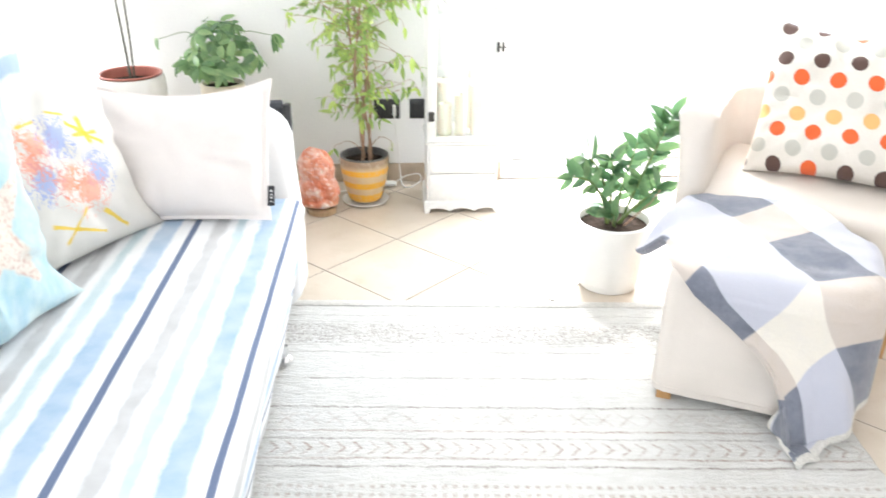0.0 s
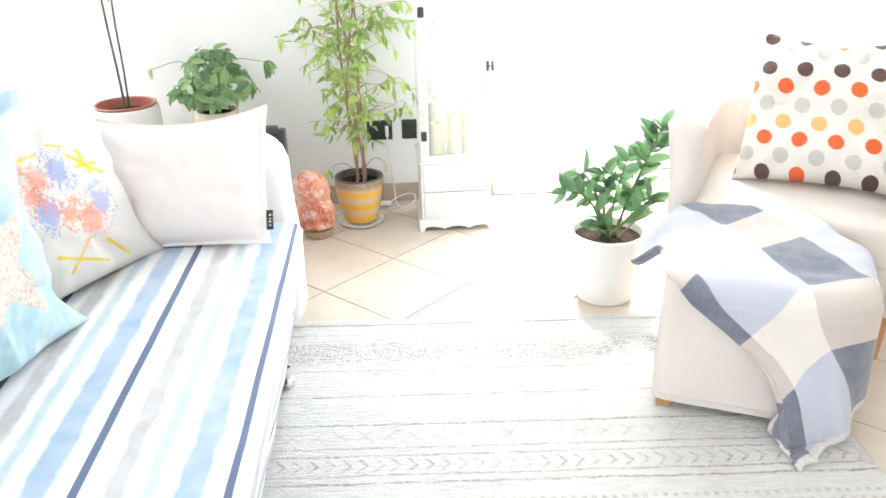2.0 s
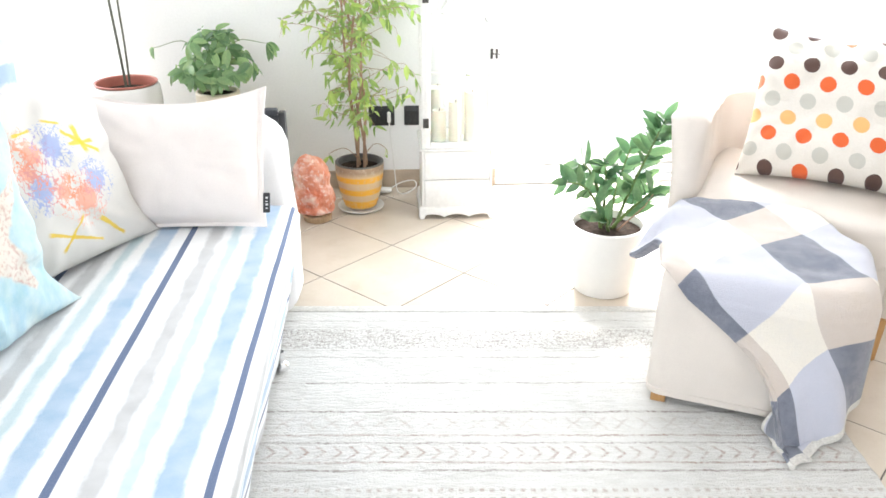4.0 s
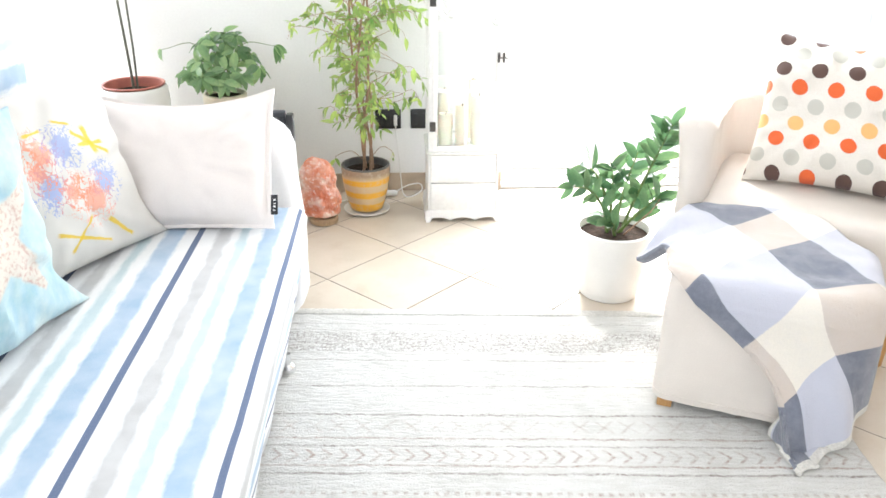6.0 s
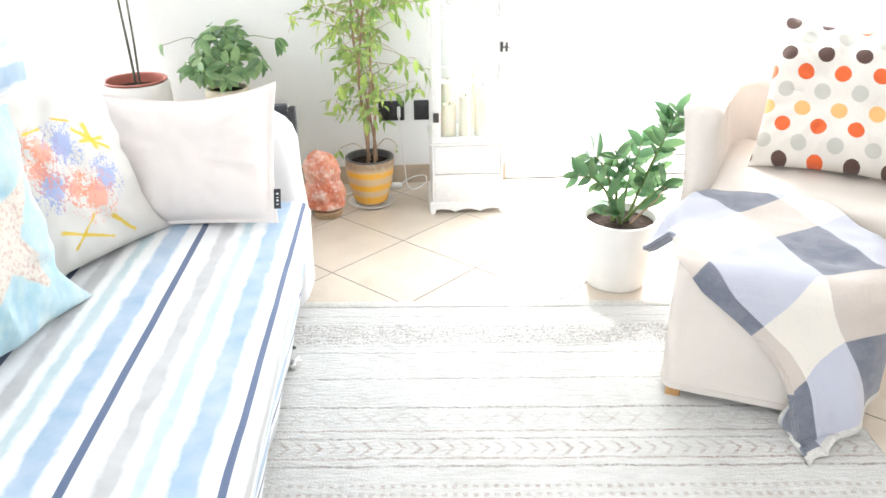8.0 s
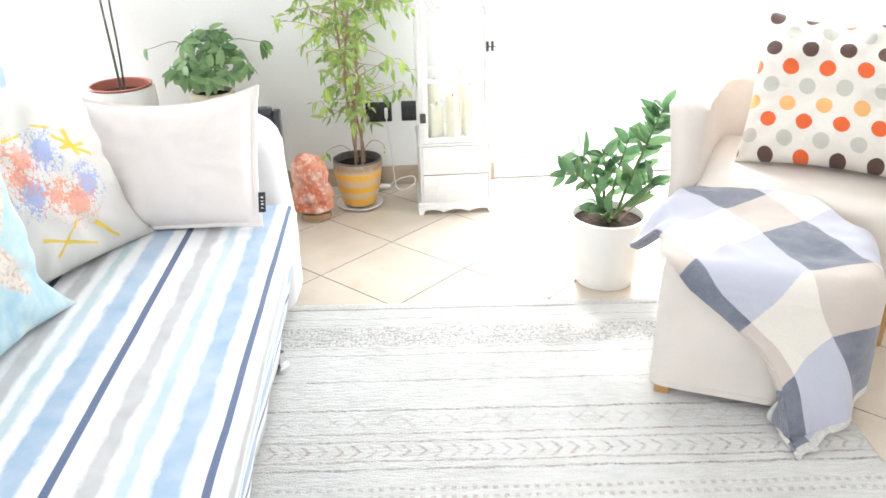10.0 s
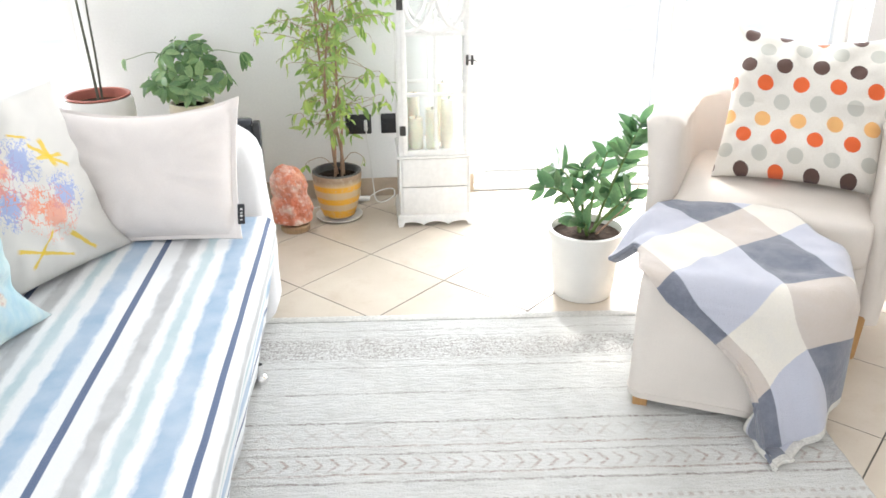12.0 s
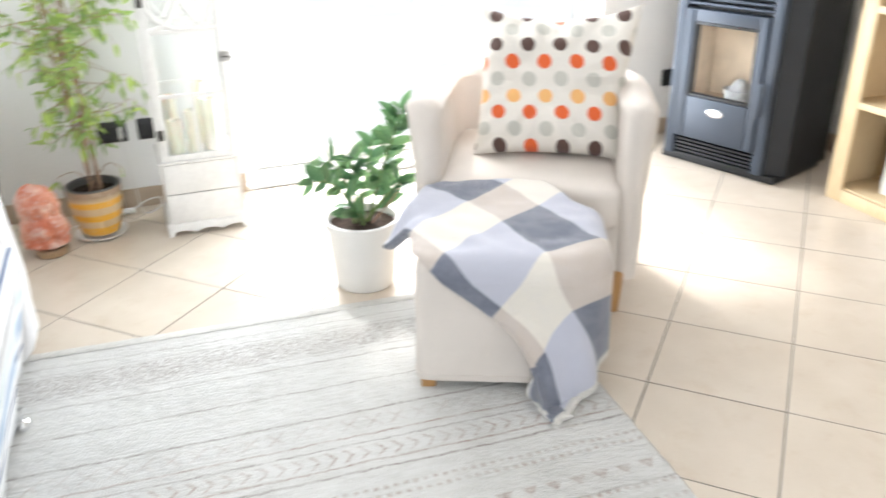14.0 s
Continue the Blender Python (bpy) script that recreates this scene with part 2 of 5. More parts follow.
def splash_material():
    """Cream cotton painted with loose blue and coral splashes and yellow strokes."""
    m = blank("painted_cotton", 0.85, 0.1)
    n = Nodes(m)
    c = n.mix(n.span(n.noise(9, 4), 0.3, 0.7), (0.70, 0.685, 0.65), (0.65, 0.63, 0.60))

    ridge = n.m("ABSOLUTE", n.m("SUBTRACT", n.noise(34, 2, None, 0.6), 0.5))
    ridge2 = n.m("ABSOLUTE", n.m("SUBTRACT", n.noise(44, 2, (1.3, 1, 0.7), 0.6), 0.47))
    strand = n.m("MAXIMUM", n.span(ridge, 0.006, 0.026, 1.0, 0.0), n.span(ridge2, 0.006, 0.026, 1.0, 0.0))
    dabs = n.m("MULTIPLY", n.m("SUBTRACT", n.noise(70, 4, None, 0.75), 0.5), 0.055)

    def blot(c, x0, z0, r, colour, k=0.72):
        dx, dz = n.m("SUBTRACT", n.x, x0), n.m("SUBTRACT", n.z, z0)
        d = n.m("SQRT", n.m("ADD", n.m("MULTIPLY", dx, dx), n.m("MULTIPLY", dz, dz)))
        d = n.m("SUBTRACT", n.m("ADD", d, dabs), n.m("MULTIPLY", strand, 0.034))
        return n.mix(n.span(d, r * 0.50, r * 0.66, k, 0.0), c, colour)

    coral, blue, gold = (0.82, 0.29, 0.17), (0.25, 0.35, 0.68), (0.74, 0.52, 0.03)
    for x0, z0, r, colour in ((-0.052, 0.272, 0.040, coral), (0.002, 0.274, 0.042, blue), (-0.058, 0.200, 0.043, blue), (0.074, 0.176, 0.042, blue),
                              (0.034, 0.150, 0.047, coral), (-0.012, 0.178, 0.032, coral), (-0.075, 0.240, 0.030, coral)):
        c = blot(c, x0, z0, r, colour)

    def stroke(c, x0, z0, x1, z1, w):
        ln = math.hypot(x1 - x0, z1 - z0)
        ux, uz = (x1 - x0) / ln, (z1 - z0) / ln
        dx, dz = n.m("SUBTRACT", n.x, x0), n.m("SUBTRACT", n.z, z0)
        along = n.m("ADD", n.m("MULTIPLY", dx, ux), n.m("MULTIPLY", dz, uz))
        off = n.m("ABSOLUTE", n.m("SUBTRACT", n.m("MULTIPLY", dx, uz), n.m("MULTIPLY", dz, ux)))
        off = n.m("ADD", off, n.m("MULTIPLY", n.m("SUBTRACT", n.noise(40, 3), 0.5), 0.008))
        return n.mix(n.m("MULTIPLY", n.span(off, w * 0.5, w * 0.85, 0.9, 0.0), n.band(along, 0.0, ln, 0.004)), c, gold)

    for a in ((0.040, 0.300, 0.120, 0.232, 0.006), (0.045, 0.268, 0.122, 0.258, 0.006), (0.078, 0.302, 0.088, 0.240, 0.009), (-0.075, 0.316, -0.026, 0.318, 0.005),
              (0.006, 0.330, 0.046, 0.314, 0.004), (-0.080, 0.106, 0.056, 0.047, 0.005), (-0.053, 0.058, 0.014, 0.118, 0.005), (0.060, 0.096, 0.126, 0.036, 0.006)):
        c = stroke(c, *a)
    n.finish(c, n.noise(420, 2), 0.2, 0.002)
    return m


def starfish_material():
    """Turquoise watercolour cotton with a large speckled beige sea star."""
    m = blank("turquoise_cotton", 0.85, 0.1)
    n = Nodes(m)
    c = n.mix(n.span(n.noise(12, 6, None, 0.7), 0.35, 0.65), (0.36, 0.54, 0.57), (0.56, 0.65, 0.65))
    c = n.mix(n.span(n.noise(16, 5, (1, 1, 0.4), 0.6), 0.48, 0.68, 0.0, 0.5), c, (0.22, 0.43, 0.60))
    rough = n.m("MULTIPLY", n.m("SUBTRACT", n.noise(45, 3), 0.5), 0.014)
    star = None
    for tx, tz in ((0.118, 0.086), (-0.016, 0.140), (-0.150, 0.004), (-0.142, -0.150), (0.094, -0.126)):
        ln = math.hypot(tx, tz)
        dx, dz = n.m("SUBTRACT", n.x, 0.059), n.m("SUBTRACT", n.z, 0.221)
        along = n.m("ADD", n.m("MULTIPLY", dx, tx / ln), n.m("MULTIPLY", dz, tz / ln))
        off = n.m("ABSOLUTE", n.m("SUBTRACT", n.m("MULTIPLY", dx, tz / ln), n.m("MULTIPLY", dz, tx / ln)))
        width = n.span(along, 0.0, ln, 0.046, 0.006)
        arm = n.m("MULTIPLY", n.span(n.m("SUBTRACT", n.m("ADD", width, rough), off), -0.003, 0.003), n.band(along, -0.01, ln, 0.004))
        star = arm if star is None else n.m("MAXIMUM", star, arm)
    skin = n.mix(n.span(n.noise(120, 3), 0.50, 0.66, 0.0, 0.8), (0.65, 0.59, 0.52), (0.52, 0.31, 0.25))
    c = n.mix(n.m("MULTIPLY", star, 0.9), c, skin)
    n.finish(c, n.noise(420, 2), 0.2, 0.002)
    return m


def check_material():
    """Soft fleece in a large check of slate, lavender, beige and cream; the first coordinate runs across the cloth, the second along it."""
    m = blank("checked_fleece", 0.95, 0.35)
    n = Nodes(m)
    at = n.nt.nodes.new("ShaderNodeUVMap")
    sep = n.nt.nodes.new("ShaderNodeSeparateXYZ")
    n.nt.links.new(at.outputs[0], sep.inputs[0])
    fuzz = n.m("MULTIPLY", n.m("SUBTRACT", n.noise(160, 3), 0.5), 0.003)
    a, b = n.m("ADD", sep.outputs[0], fuzz), n.m("ADD", sep.outputs[1], fuzz)
    ca = n.m("FRACT", n.m("ADD", n.m("DIVIDE", a, 0.366), 5.0))
    cb = n.m("FRACT", n.m("ADD", n.m("DIVIDE", b, 0.325), 5.0))
    ia, ib = n.band(ca, 0.0, 0.430, 0.005), n.band(cb, 0.0, 0.554, 0.005)
    slate, lav, beige, cream = (0.145, 0.158, 0.205), (0.50, 0.51, 0.59), (0.56, 0.49, 0.435), (0.75, 0.705, 0.63)
    c = n.mix(ib, n.mix(ia, cream, beige), n.mix(ia, lav, slate))
    nap = n.noise(25, 5, None, 0.65)
    c = n.mix(n.span(nap, 0.4, 0.65, 0.0, 0.12), c, (0.6, 0.6, 0.65))
    c = n.mix(n.span(n.noise(220, 3), 0.35, 0.65, 0.05, 0.0), c, (0.30, 0.30, 0.33))
    n.finish(c, n.m("ADD", n.noise(350, 3), n.m("MULTIPLY", nap, 2.0)), 0.5, 0.004)
    return m


def glass_material():
    m = bpy.data.materials.new("clear_glass")
    m.use_nodes = True
    b = m.node_tree.nodes["Principled BSDF"]
    b.inputs["Roughness"].default_value = 0.02
    b.inputs["Transmission Weight"].default_value = 1.0
    b.inputs["IOR"].default_value = 1.05
    b.inputs["Base Color"].default_value = (0.97, 0.985, 0.98, 1)
    return m


def banded_pot_material():
    m = blank("glazed_terracotta", 0.45)
    n = Nodes(m)
    v = n.m("ADD", n.z, n.m("MULTIPLY", n.m("SUBTRACT", n.noise(18, 3), 0.5), 0.006))
    c = (0.70, 0.52, 0.31)
    for lo, hi in ((0.128, 0.150), (0.076, 0.100), (0.018, 0.050)):
        c = n.mix(n.band(v, lo, hi, 0.003), c, (0.86, 0.46, 0.05))
    c = n.mix(n.span(v, 0.150, 0.172), c, (0.36, 0.25, 0.17))
    c = n.mix(n.span(n.noise(70, 4), 0.5, 0.7, 0.0, 0.35), c, (0.66, 0.58, 0.46))
    n.finish(c, n.noise(90, 3), 0.25, 0.002)
    return m


def salt_material():
    m = blank("rock_salt", 0.5)
    n = Nodes(m)
    n.bsdf.inputs["Subsurface Weight"].default_value = 0.35
    n.bsdf.inputs["Subsurface Radius"].default_value = (0.02, 0.008, 0.005)
    c = n.mix(n.span(n.noise(11, 5, None, 0.6), 0.36, 0.64), (0.66, 0.17, 0.085), (0.82, 0.42, 0.30))
    c = n.mix(n.span(n.noise(19, 6, None, 0.6), 0.50, 0.70, 0.0, 0.85), c, (0.92, 0.80, 0.74))
    c = n.mix(n.span(n.noise(75, 4, None, 0.7), 0.56, 0.68, 0.0, 0.7), c, (0.93, 0.84, 0.80))
    n.finish(c, n.noise(60, 5), 0.9, 0.012)
    return m


def tile_material():
    """Satin beige ceramic tile, clouded, each a little different."""
    m = blank("beige_ceramic", 0.26)
    n = Nodes(m)
    info = n.nt.nodes.new("ShaderNodeObjectInfo")
    cloud = n.nt.nodes.new("ShaderNodeTexNoise")
    cloud.noise_dimensions = "4D"
    cloud.inputs["Scale"].default_value, cloud.inputs["Detail"].default_value = 7, 7
    n.nt.links.new(n.co, cloud.inputs["Vector"])
    n.nt.links.new(n.m("MULTIPLY", info.outputs["Random"], 60.0), cloud.inputs["W"])
    c = n.mix(n.span(cloud.outputs[0], 0.25, 0.75), (0.62, 0.54, 0.45), (0.71, 0.635, 0.545))
    c = n.mix(n.span(info.outputs["Random"], 0.0, 1.0, 0.0, 0.18), c, (0.50, 0.41, 0.32))
    c = n.mix(n.span(n.noise(130, 3), 0.55, 0.7, 0.0, 0.12), c, (0.50, 0.40, 0.31))
    c = n.mix(n.span(n.noise(10, 6, None, 0.65), 0.54, 0.70, 0.0, 0.22), c, (0.50, 0.37, 0.25))
    n.feed(n.bsdf.inputs["Roughness"], n.span(cloud.outputs[0], 0.3, 0.7, 0.27, 0.23))
    n.finish(c, n.noise(14, 3), 0.05, 0.003)
    return m


def wood_material(name, light, dark, rough=0.45):
    m = blank(name, rough)
    n = Nodes(m)
    g = n.noise(22, 5, (9, 9, 0.7), 0.6)
    c = n.mix(n.span(g, 0.35, 0.65), dark, light)
    n.finish(c, g, 0.15, 0.002)
    return m


def leaf_material(name, colour, dark, rough=0.4):
    m = mat(name, colour, rough, vary=0.2, scale=14, grain=0.15, grain_scale=90, dark=dark, random_tint=0.38)
    b = m.node_tree.nodes["Principled BSDF"]
    b.inputs["Subsurface Weight"].default_value = 0.0
    b.inputs["Coat Weight"].default_value = 0.35
    b.inputs["Coat Roughness"].default_value = 0.25
    tr = m.node_tree.nodes.new("ShaderNodeBsdfTranslucent")
    mx = m.node_tree.nodes.new("ShaderNodeMixShader")
    src = b.inputs["Base Color"].links[0].from_socket
    m.node_tree.links.new(src, tr.inputs[0])
    mx.inputs[0].default_value = 0.45
    m.node_tree.links.new(b.outputs[0], mx.inputs[1])
    m.node_tree.links.new(tr.outputs[0], mx.inputs[2])
    m.node_tree.links.new(mx.outputs[0], m.node_tree.nodes["Material Output"].inputs[0])
    return m


M = dict(
    wall=mat("white_plaster", (0.85, 0.85, 0.85), 0.9, vary=0.02, scale=3, grain=0.03, grain_scale=120, bump=0.12),
    ceiling=mat("ceiling_paint", (0.85, 0.85, 0.84), 0.9, vary=0.02, scale=3, bump=0.1),
    grout=mat("grey_grout", (0.17, 0.15, 0.13), 0.9, vary=0.15, grain=0.2, bump=0.3),
    tile=tile_material(),
    skirting=mat("beige_skirting_tile", (0.52, 0.42, 0.32), 0.35, vary=0.1, scale=12, grain=0.08),
    frame=mat("white_frame_paint", (0.80, 0.80, 0.80), 0.35, vary=0.02, grain=0.02, bump=0.03),
    glass=glass_material(),
    terrace=mat("pale_terrace", (0.80, 0.79, 0.77), 0.8, vary=0.1, scale=2, grain=0.1, bump=0.2),
    stripes=stripes_material(), rug=rug_material(), dots=dots_material(), splash=splash_material(), star=starfish_material(), check=check_material(),
    hem=mat("cream_fleece_hem", (0.72, 0.70, 0.66), 0.95, vary=0.05, grain=0.2, grain_scale=180, bump=0.5),
    rugedge=mat("cream_rug_binding", (0.66, 0.65, 0.62), 0.95, vary=0.08, grain=0.25, grain_scale=180, bump=0.6),
    arm=mat("white_sofa_linen", (0.80, 0.80, 0.81), 0.85, vary=0.03, scale=6, grain=0.06, grain_scale=400, bump=0.2),
    blush=mat("blush_linen", (0.765, 0.71, 0.685), 0.85, vary=0.02, scale=7, grain=0.04, grain_scale=420, bump=0.3),
    slip=mat("natural_slipcover_cotton", (0.72, 0.66, 0.605), 0.88, vary=0.03, scale=6, grain=0.05, grain_scale=420, bump=0.3),
    label=mat("black_woven_label", (0.025, 0.025, 0.03), 0.7, vary=0.1, grain=0.1),
    labelink=mat("white_thread", (0.7, 0.7, 0.7), 0.7, vary=0.05),
    legwood=wood_material("golden_beech", (0.52, 0.30, 0.12), (0.40, 0.21, 0.08)),
    pine=wood_material("pale_pine", (0.70, 0.56, 0.36), (0.60, 0.45, 0.26)),
    saltbase=wood_material("brown_lamp_wood", (0.50, 0.35, 0.21), (0.38, 0.25, 0.14)),
    chrome=mat("chrome", (0.88, 0.88, 0.89), 0.22, 1.0, vary=0.05),
    whitepaint=mat("distressed_white_paint", (0.84, 0.835, 0.82), 0.6, vary=0.04, scale=8, grain=0.06, grain_scale=60, bump=0.15),
    iron=mat("dark_pewter", (0.10, 0.095, 0.09), 0.5, 0.7, vary=0.2, scale=60, grain=0.2, bump=0.2),
    wax=mat("ivory_wax", (0.83, 0.79, 0.67), 0.5, vary=0.05, scale=12, grain=0.05, grain_scale=80, bump=0.2, sss=0.3),
    wick=mat("charred_wick", (0.05, 0.045, 0.04), 0.9),
    pot=banded_pot_material(),
    lip=mat("grey_glaze", (0.13, 0.125, 0.12), 0.4, vary=0.2, scale=30, grain=0.1),
    soil=mat("potting_soil", (0.045, 0.030, 0.022), 0.95, vary=0.3, scale=40, grain=0.5, grain_scale=90, bump=0.9),
    saucer=mat("white_ceramic", (0.80, 0.79, 0.77), 0.25, vary=0.03, scale=10),
    zzpot=mat("ivory_plastic", (0.80, 0.785, 0.75), 0.35, vary=0.03, scale=8, grain=0.02),
    redpot=mat("terracotta_plastic", (0.46, 0.15, 0.11), 0.5, vary=0.1, scale=15, grain=0.1),
    cream=mat("cream_stoneware", (0.76, 0.68, 0.54), 0.5, vary=0.08, scale=20, grain=0.08, bump=0.2),
    salt=salt_material(),
    black=mat("black_plastic", (0.02, 0.02, 0.022), 0.4, vary=0.1, scale=20),
    charcoal=mat("charcoal_fabric", (0.055, 0.06, 0.07), 0.75, vary=0.12, grain=0.15, bump=0.3),
    cable=mat("white_cable", (0.78, 0.78, 0.77), 0.4, vary=0.03),
    bark=mat("brown_bark", (0.42, 0.26, 0.17), 0.8, vary=0.2, scale=40, grain=0.25, bump=0.6),
    stemgreen=mat("green_stem", (0.12, 0.19, 0.05), 0.5, vary=0.15, scale=30),
    stemgrey=mat("grey_green_stem", (0.10, 0.105, 0.08), 0.6, vary=0.2, scale=30),
    ficus=leaf_material("ficus_leaf", (0.62, 0.74, 0.24), (0.26, 0.46, 0.10)),
    scheff=leaf_material("umbrella_leaf", (0.34, 0.50, 0.22), (0.12, 0.28, 0.12), 0.22),
    zz=leaf_material("zz_leaf", (0.155, 0.275, 0.125), (0.055, 0.14, 0.065), 0.15),
    stove=mat("slate_blue_enamel", (0.048, 0.064, 0.092), 0.4, 0.2, vary=0.06, scale=5, grain=0.04),
    stoveblack=mat("black_steel", (0.022, 0.024, 0.028), 0.45, 0.3, vary=0.1, scale=8, grain=0.06),
    brick=mat("vermiculite_lining", (0.74, 0.61, 0.48), 0.9, vary=0.08, scale=12, grain=0.12, bump=0.3),
    ash=mat("grey_ash", (0.36, 0.36, 0.37), 0.95, vary=0.15, scale=30, grain=0.2),
    paper=mat("white_paper", (0.78, 0.78, 0.76), 0.8, vary=0.05),
)
M["soil"].node_tree.nodes["Principled BSDF"].inputs["Specular IOR Level"].default_value = 0.1

# ---- building helpers ----


def mesh_of(name, bm, material, smooth=True):
    me = bpy.data.meshes.new(name)
    bmesh.ops.recalc_face_normals(bm, faces=bm.faces)
    bm.to_mesh(me)
    bm.free()
    me.materials.append(material)
    for p in me.polygons:
        p.use_smooth = smooth
    if smooth:
        me.set_sharp_from_angle(angle=radians(38))
    return me


def part(name, bm, material, parent, label="", smooth=True):
    ob = new(name, mesh_of(name, bm, material, smooth))
    ob.parent = parent
    if label:
        ob["label"] = label
    return ob


def thing(name, m, label, category, group="", kind=""):
    ob = new(name)
    ob.empty_display_size = 0.05
    ob.matrix_world = m
    return tagged(ob, label, category, group, kind)


def lone(name, bm, material, m, label, category, group="", kind="", smooth=True):
    ob = new(name, mesh_of(name, bm, material, smooth))
    ob.matrix_world = m
    return tagged(ob, label, category, group, kind)


def box(x0, x1, y0, y1, z0, z1, bevel=0.0, seg=2, bm=None):
    out = bm or bmesh.new()
    vs = bmesh.ops.create_cube(out, size=1)["verts"]
    for v in vs:
        v.co = ((x0 + x1) / 2 + v.co.x * (x1 - x0), (y0 + y1) / 2 + v.co.y * (y1 - y0), (z0 + z1) / 2 + v.co.z * (z1 - z0))
    if bevel:
        edges = {e for v in vs for e in v.link_edges}
        bmesh.ops.bevel(out, geom=list(edges), offset=bevel, segments=seg, affect="EDGES", profile=0.5)
    return out


def lathe(profile, n=40, bm=None, centre=(0, 0, 0)):
    """A turned body from (radius, height) pairs."""
    out = bm or bmesh.new()
    rings = []
    for r, z in profile:
        if r < 1e-6:
            rings.append([out.verts.new((centre[0], centre[1], centre[2] + z))])
        else:
            rings.append([out.verts.new((centre[0] + r * math.cos(2 * math.pi * i / n), centre[1] + r * math.sin(2 * math.pi * i / n), centre[2] + z)) for i in range(n)])
    for a, b in zip(rings, rings[1:]):
        for i in range(n):
            j = (i + 1) % n
            if len(a) == 1 and len(b) > 1:
                out.faces.new((a[0], b[i], b[j]))
            elif len(b) == 1 and len(a) > 1:
                out.faces.new((a[i], a[j], b[0]))
            elif len(a) > 1:
                out.faces.new((a[i], a[j], b[j], b[i]))
    return out


def tube(points, r0, r1=None, n=8, bm=None):
    """A round, tapered stem along points."""
    out = bm or bmesh.new()
    r1 = r0 if r1 is None else r1
    pts = [Vector(p) for p in points]
    rings = []
    for i, p in enumerate(pts):
        d = (pts[min(i + 1, len(pts) - 1)] - pts[max(i - 1, 0)]).normalized()
        a = d.orthogonal().normalized()
        if rings:
            a = (last - d * last.dot(d)).normalized()
        last = a
        b = d.cross(a)
        r = r0 + (r1 - r0) * i / (len(pts) - 1)
        rings.append([out.verts.new(p + (a * math.cos(2 * math.pi * k / n) + b * math.sin(2 * math.pi * k / n)) * r) for k in range(n)])
    for a, b in zip(rings, rings[1:]):
        for k in range(n):
            out.faces.new((a[k], a[(k + 1) % n], b[(k + 1) % n], b[k]))
    out.faces.new(rings[0][::-1])
    out.faces.new(rings[-1])
    return out


def spline(points, steps=6):
    """Smooth points through the given ones."""
    P = [Vector(p) for p in points]
    P = [P[0] * 2 - P[1]] + P + [P[-1] * 2 - P[-2]]
    out = []
    for i in range(1, len(P) - 2):
        for k in range(steps):
            t = k / steps
            a, b, c, d = P[i - 1], P[i], P[i + 1], P[i + 2]
            out.append(0.5 * ((2 * b) + (c - a) * t + (2 * a - 5 * b + 4 * c - d) * t * t + (3 * b - a - 3 * c + d) * t ** 3))
    out.append(P[-2])
    return out


def cushion(w, h, thick, seed, pinch=0.05, wrinkle=0.006, n=36, slump=0.0, flange=0.0, droop=0.0, ear=0.0):
    """A stuffed cushion standing in the xz plane, its bottom edge at z = 0; the front looks to -y."""
    bm = bmesh.new()
    sides = []
    for side in (-1, 1):
        grid = []
        for i in range(n + 1):
            line = []
            for j in range(n + 1):
                u, v = 2 * i / n - 1, 2 * j / n - 1
                inner = 1.0 - flange
                fu, fv = min(1, abs(u) / inner), min(1, abs(v) / inner)
                t = max(0.0, (1 - fu ** 2.6)) ** 0.55 * max(0.0, (1 - fv ** 2.6)) ** 0.55
                x = u * w / 2 * (1 - pinch * (1 - v * v) * abs(u) ** 3)
                z = (v * (1 - pinch * (1 - u * u) * abs(v) ** 3) + 1) / 2 * h
                z -= slump * (1 - u * u) * (v + 1) / 2
                nz = 1.3 * noise.noise((x * 6 + seed, z * 8, side * 3.1)) + 0.5 * noise.noise((x * 24 + seed, z * 24, side * 1.7))
                rad = noise.noise((math.atan2(v, u) * 5.5 + seed, 1.0 + 0.4 * (u * u + v * v), side)) * min(1, (u * u + v * v) ** 0.7) * 1.5
                y = side * (0.004 + thick / 2 * t + wrinkle * (nz + rad) * (0.25 + t))
                # a top corner that folds forward and stands off
                c = max(0.0, (u + v) / 2 - 0.45) / 0.55
                y -= droop * 1.6 * c * c - droop * 0.7 * math.exp(-((u + v - 0.95) / 0.16) ** 2) * max(0, v)
                x += droop * 0.8 * c
                # a lower corner drawn out to a limp point
                c = max(0.0, (u - v) / 2 - 0.62) / 0.38
                x += ear * c * c
                y -= 0.3 * ear * c * c
                line.append(bm.verts.new((x, y, z)))
            grid.append(line)
        sides.append(grid)
        for i in range(n):
            for j in range(n):
                bm.faces.new((grid[i][j], grid[i + 1][j], grid[i + 1][j + 1], grid[i][j + 1]))
    f, b = sides
    ring = [(i, 0) for i in range(n)] + [(n, j) for j in range(n)] + [(i, n) for i in range(n, 0, -1)] + [(0, j) for j in range(n, 0, -1)]
    for k, (i, j) in enumerate(ring):
        i2, j2 = ring[(k + 1) % len(ring)]
        bm.faces.new((f[i][j], f[i2][j2], b[i2][j2], b[i][j]))
    return bm


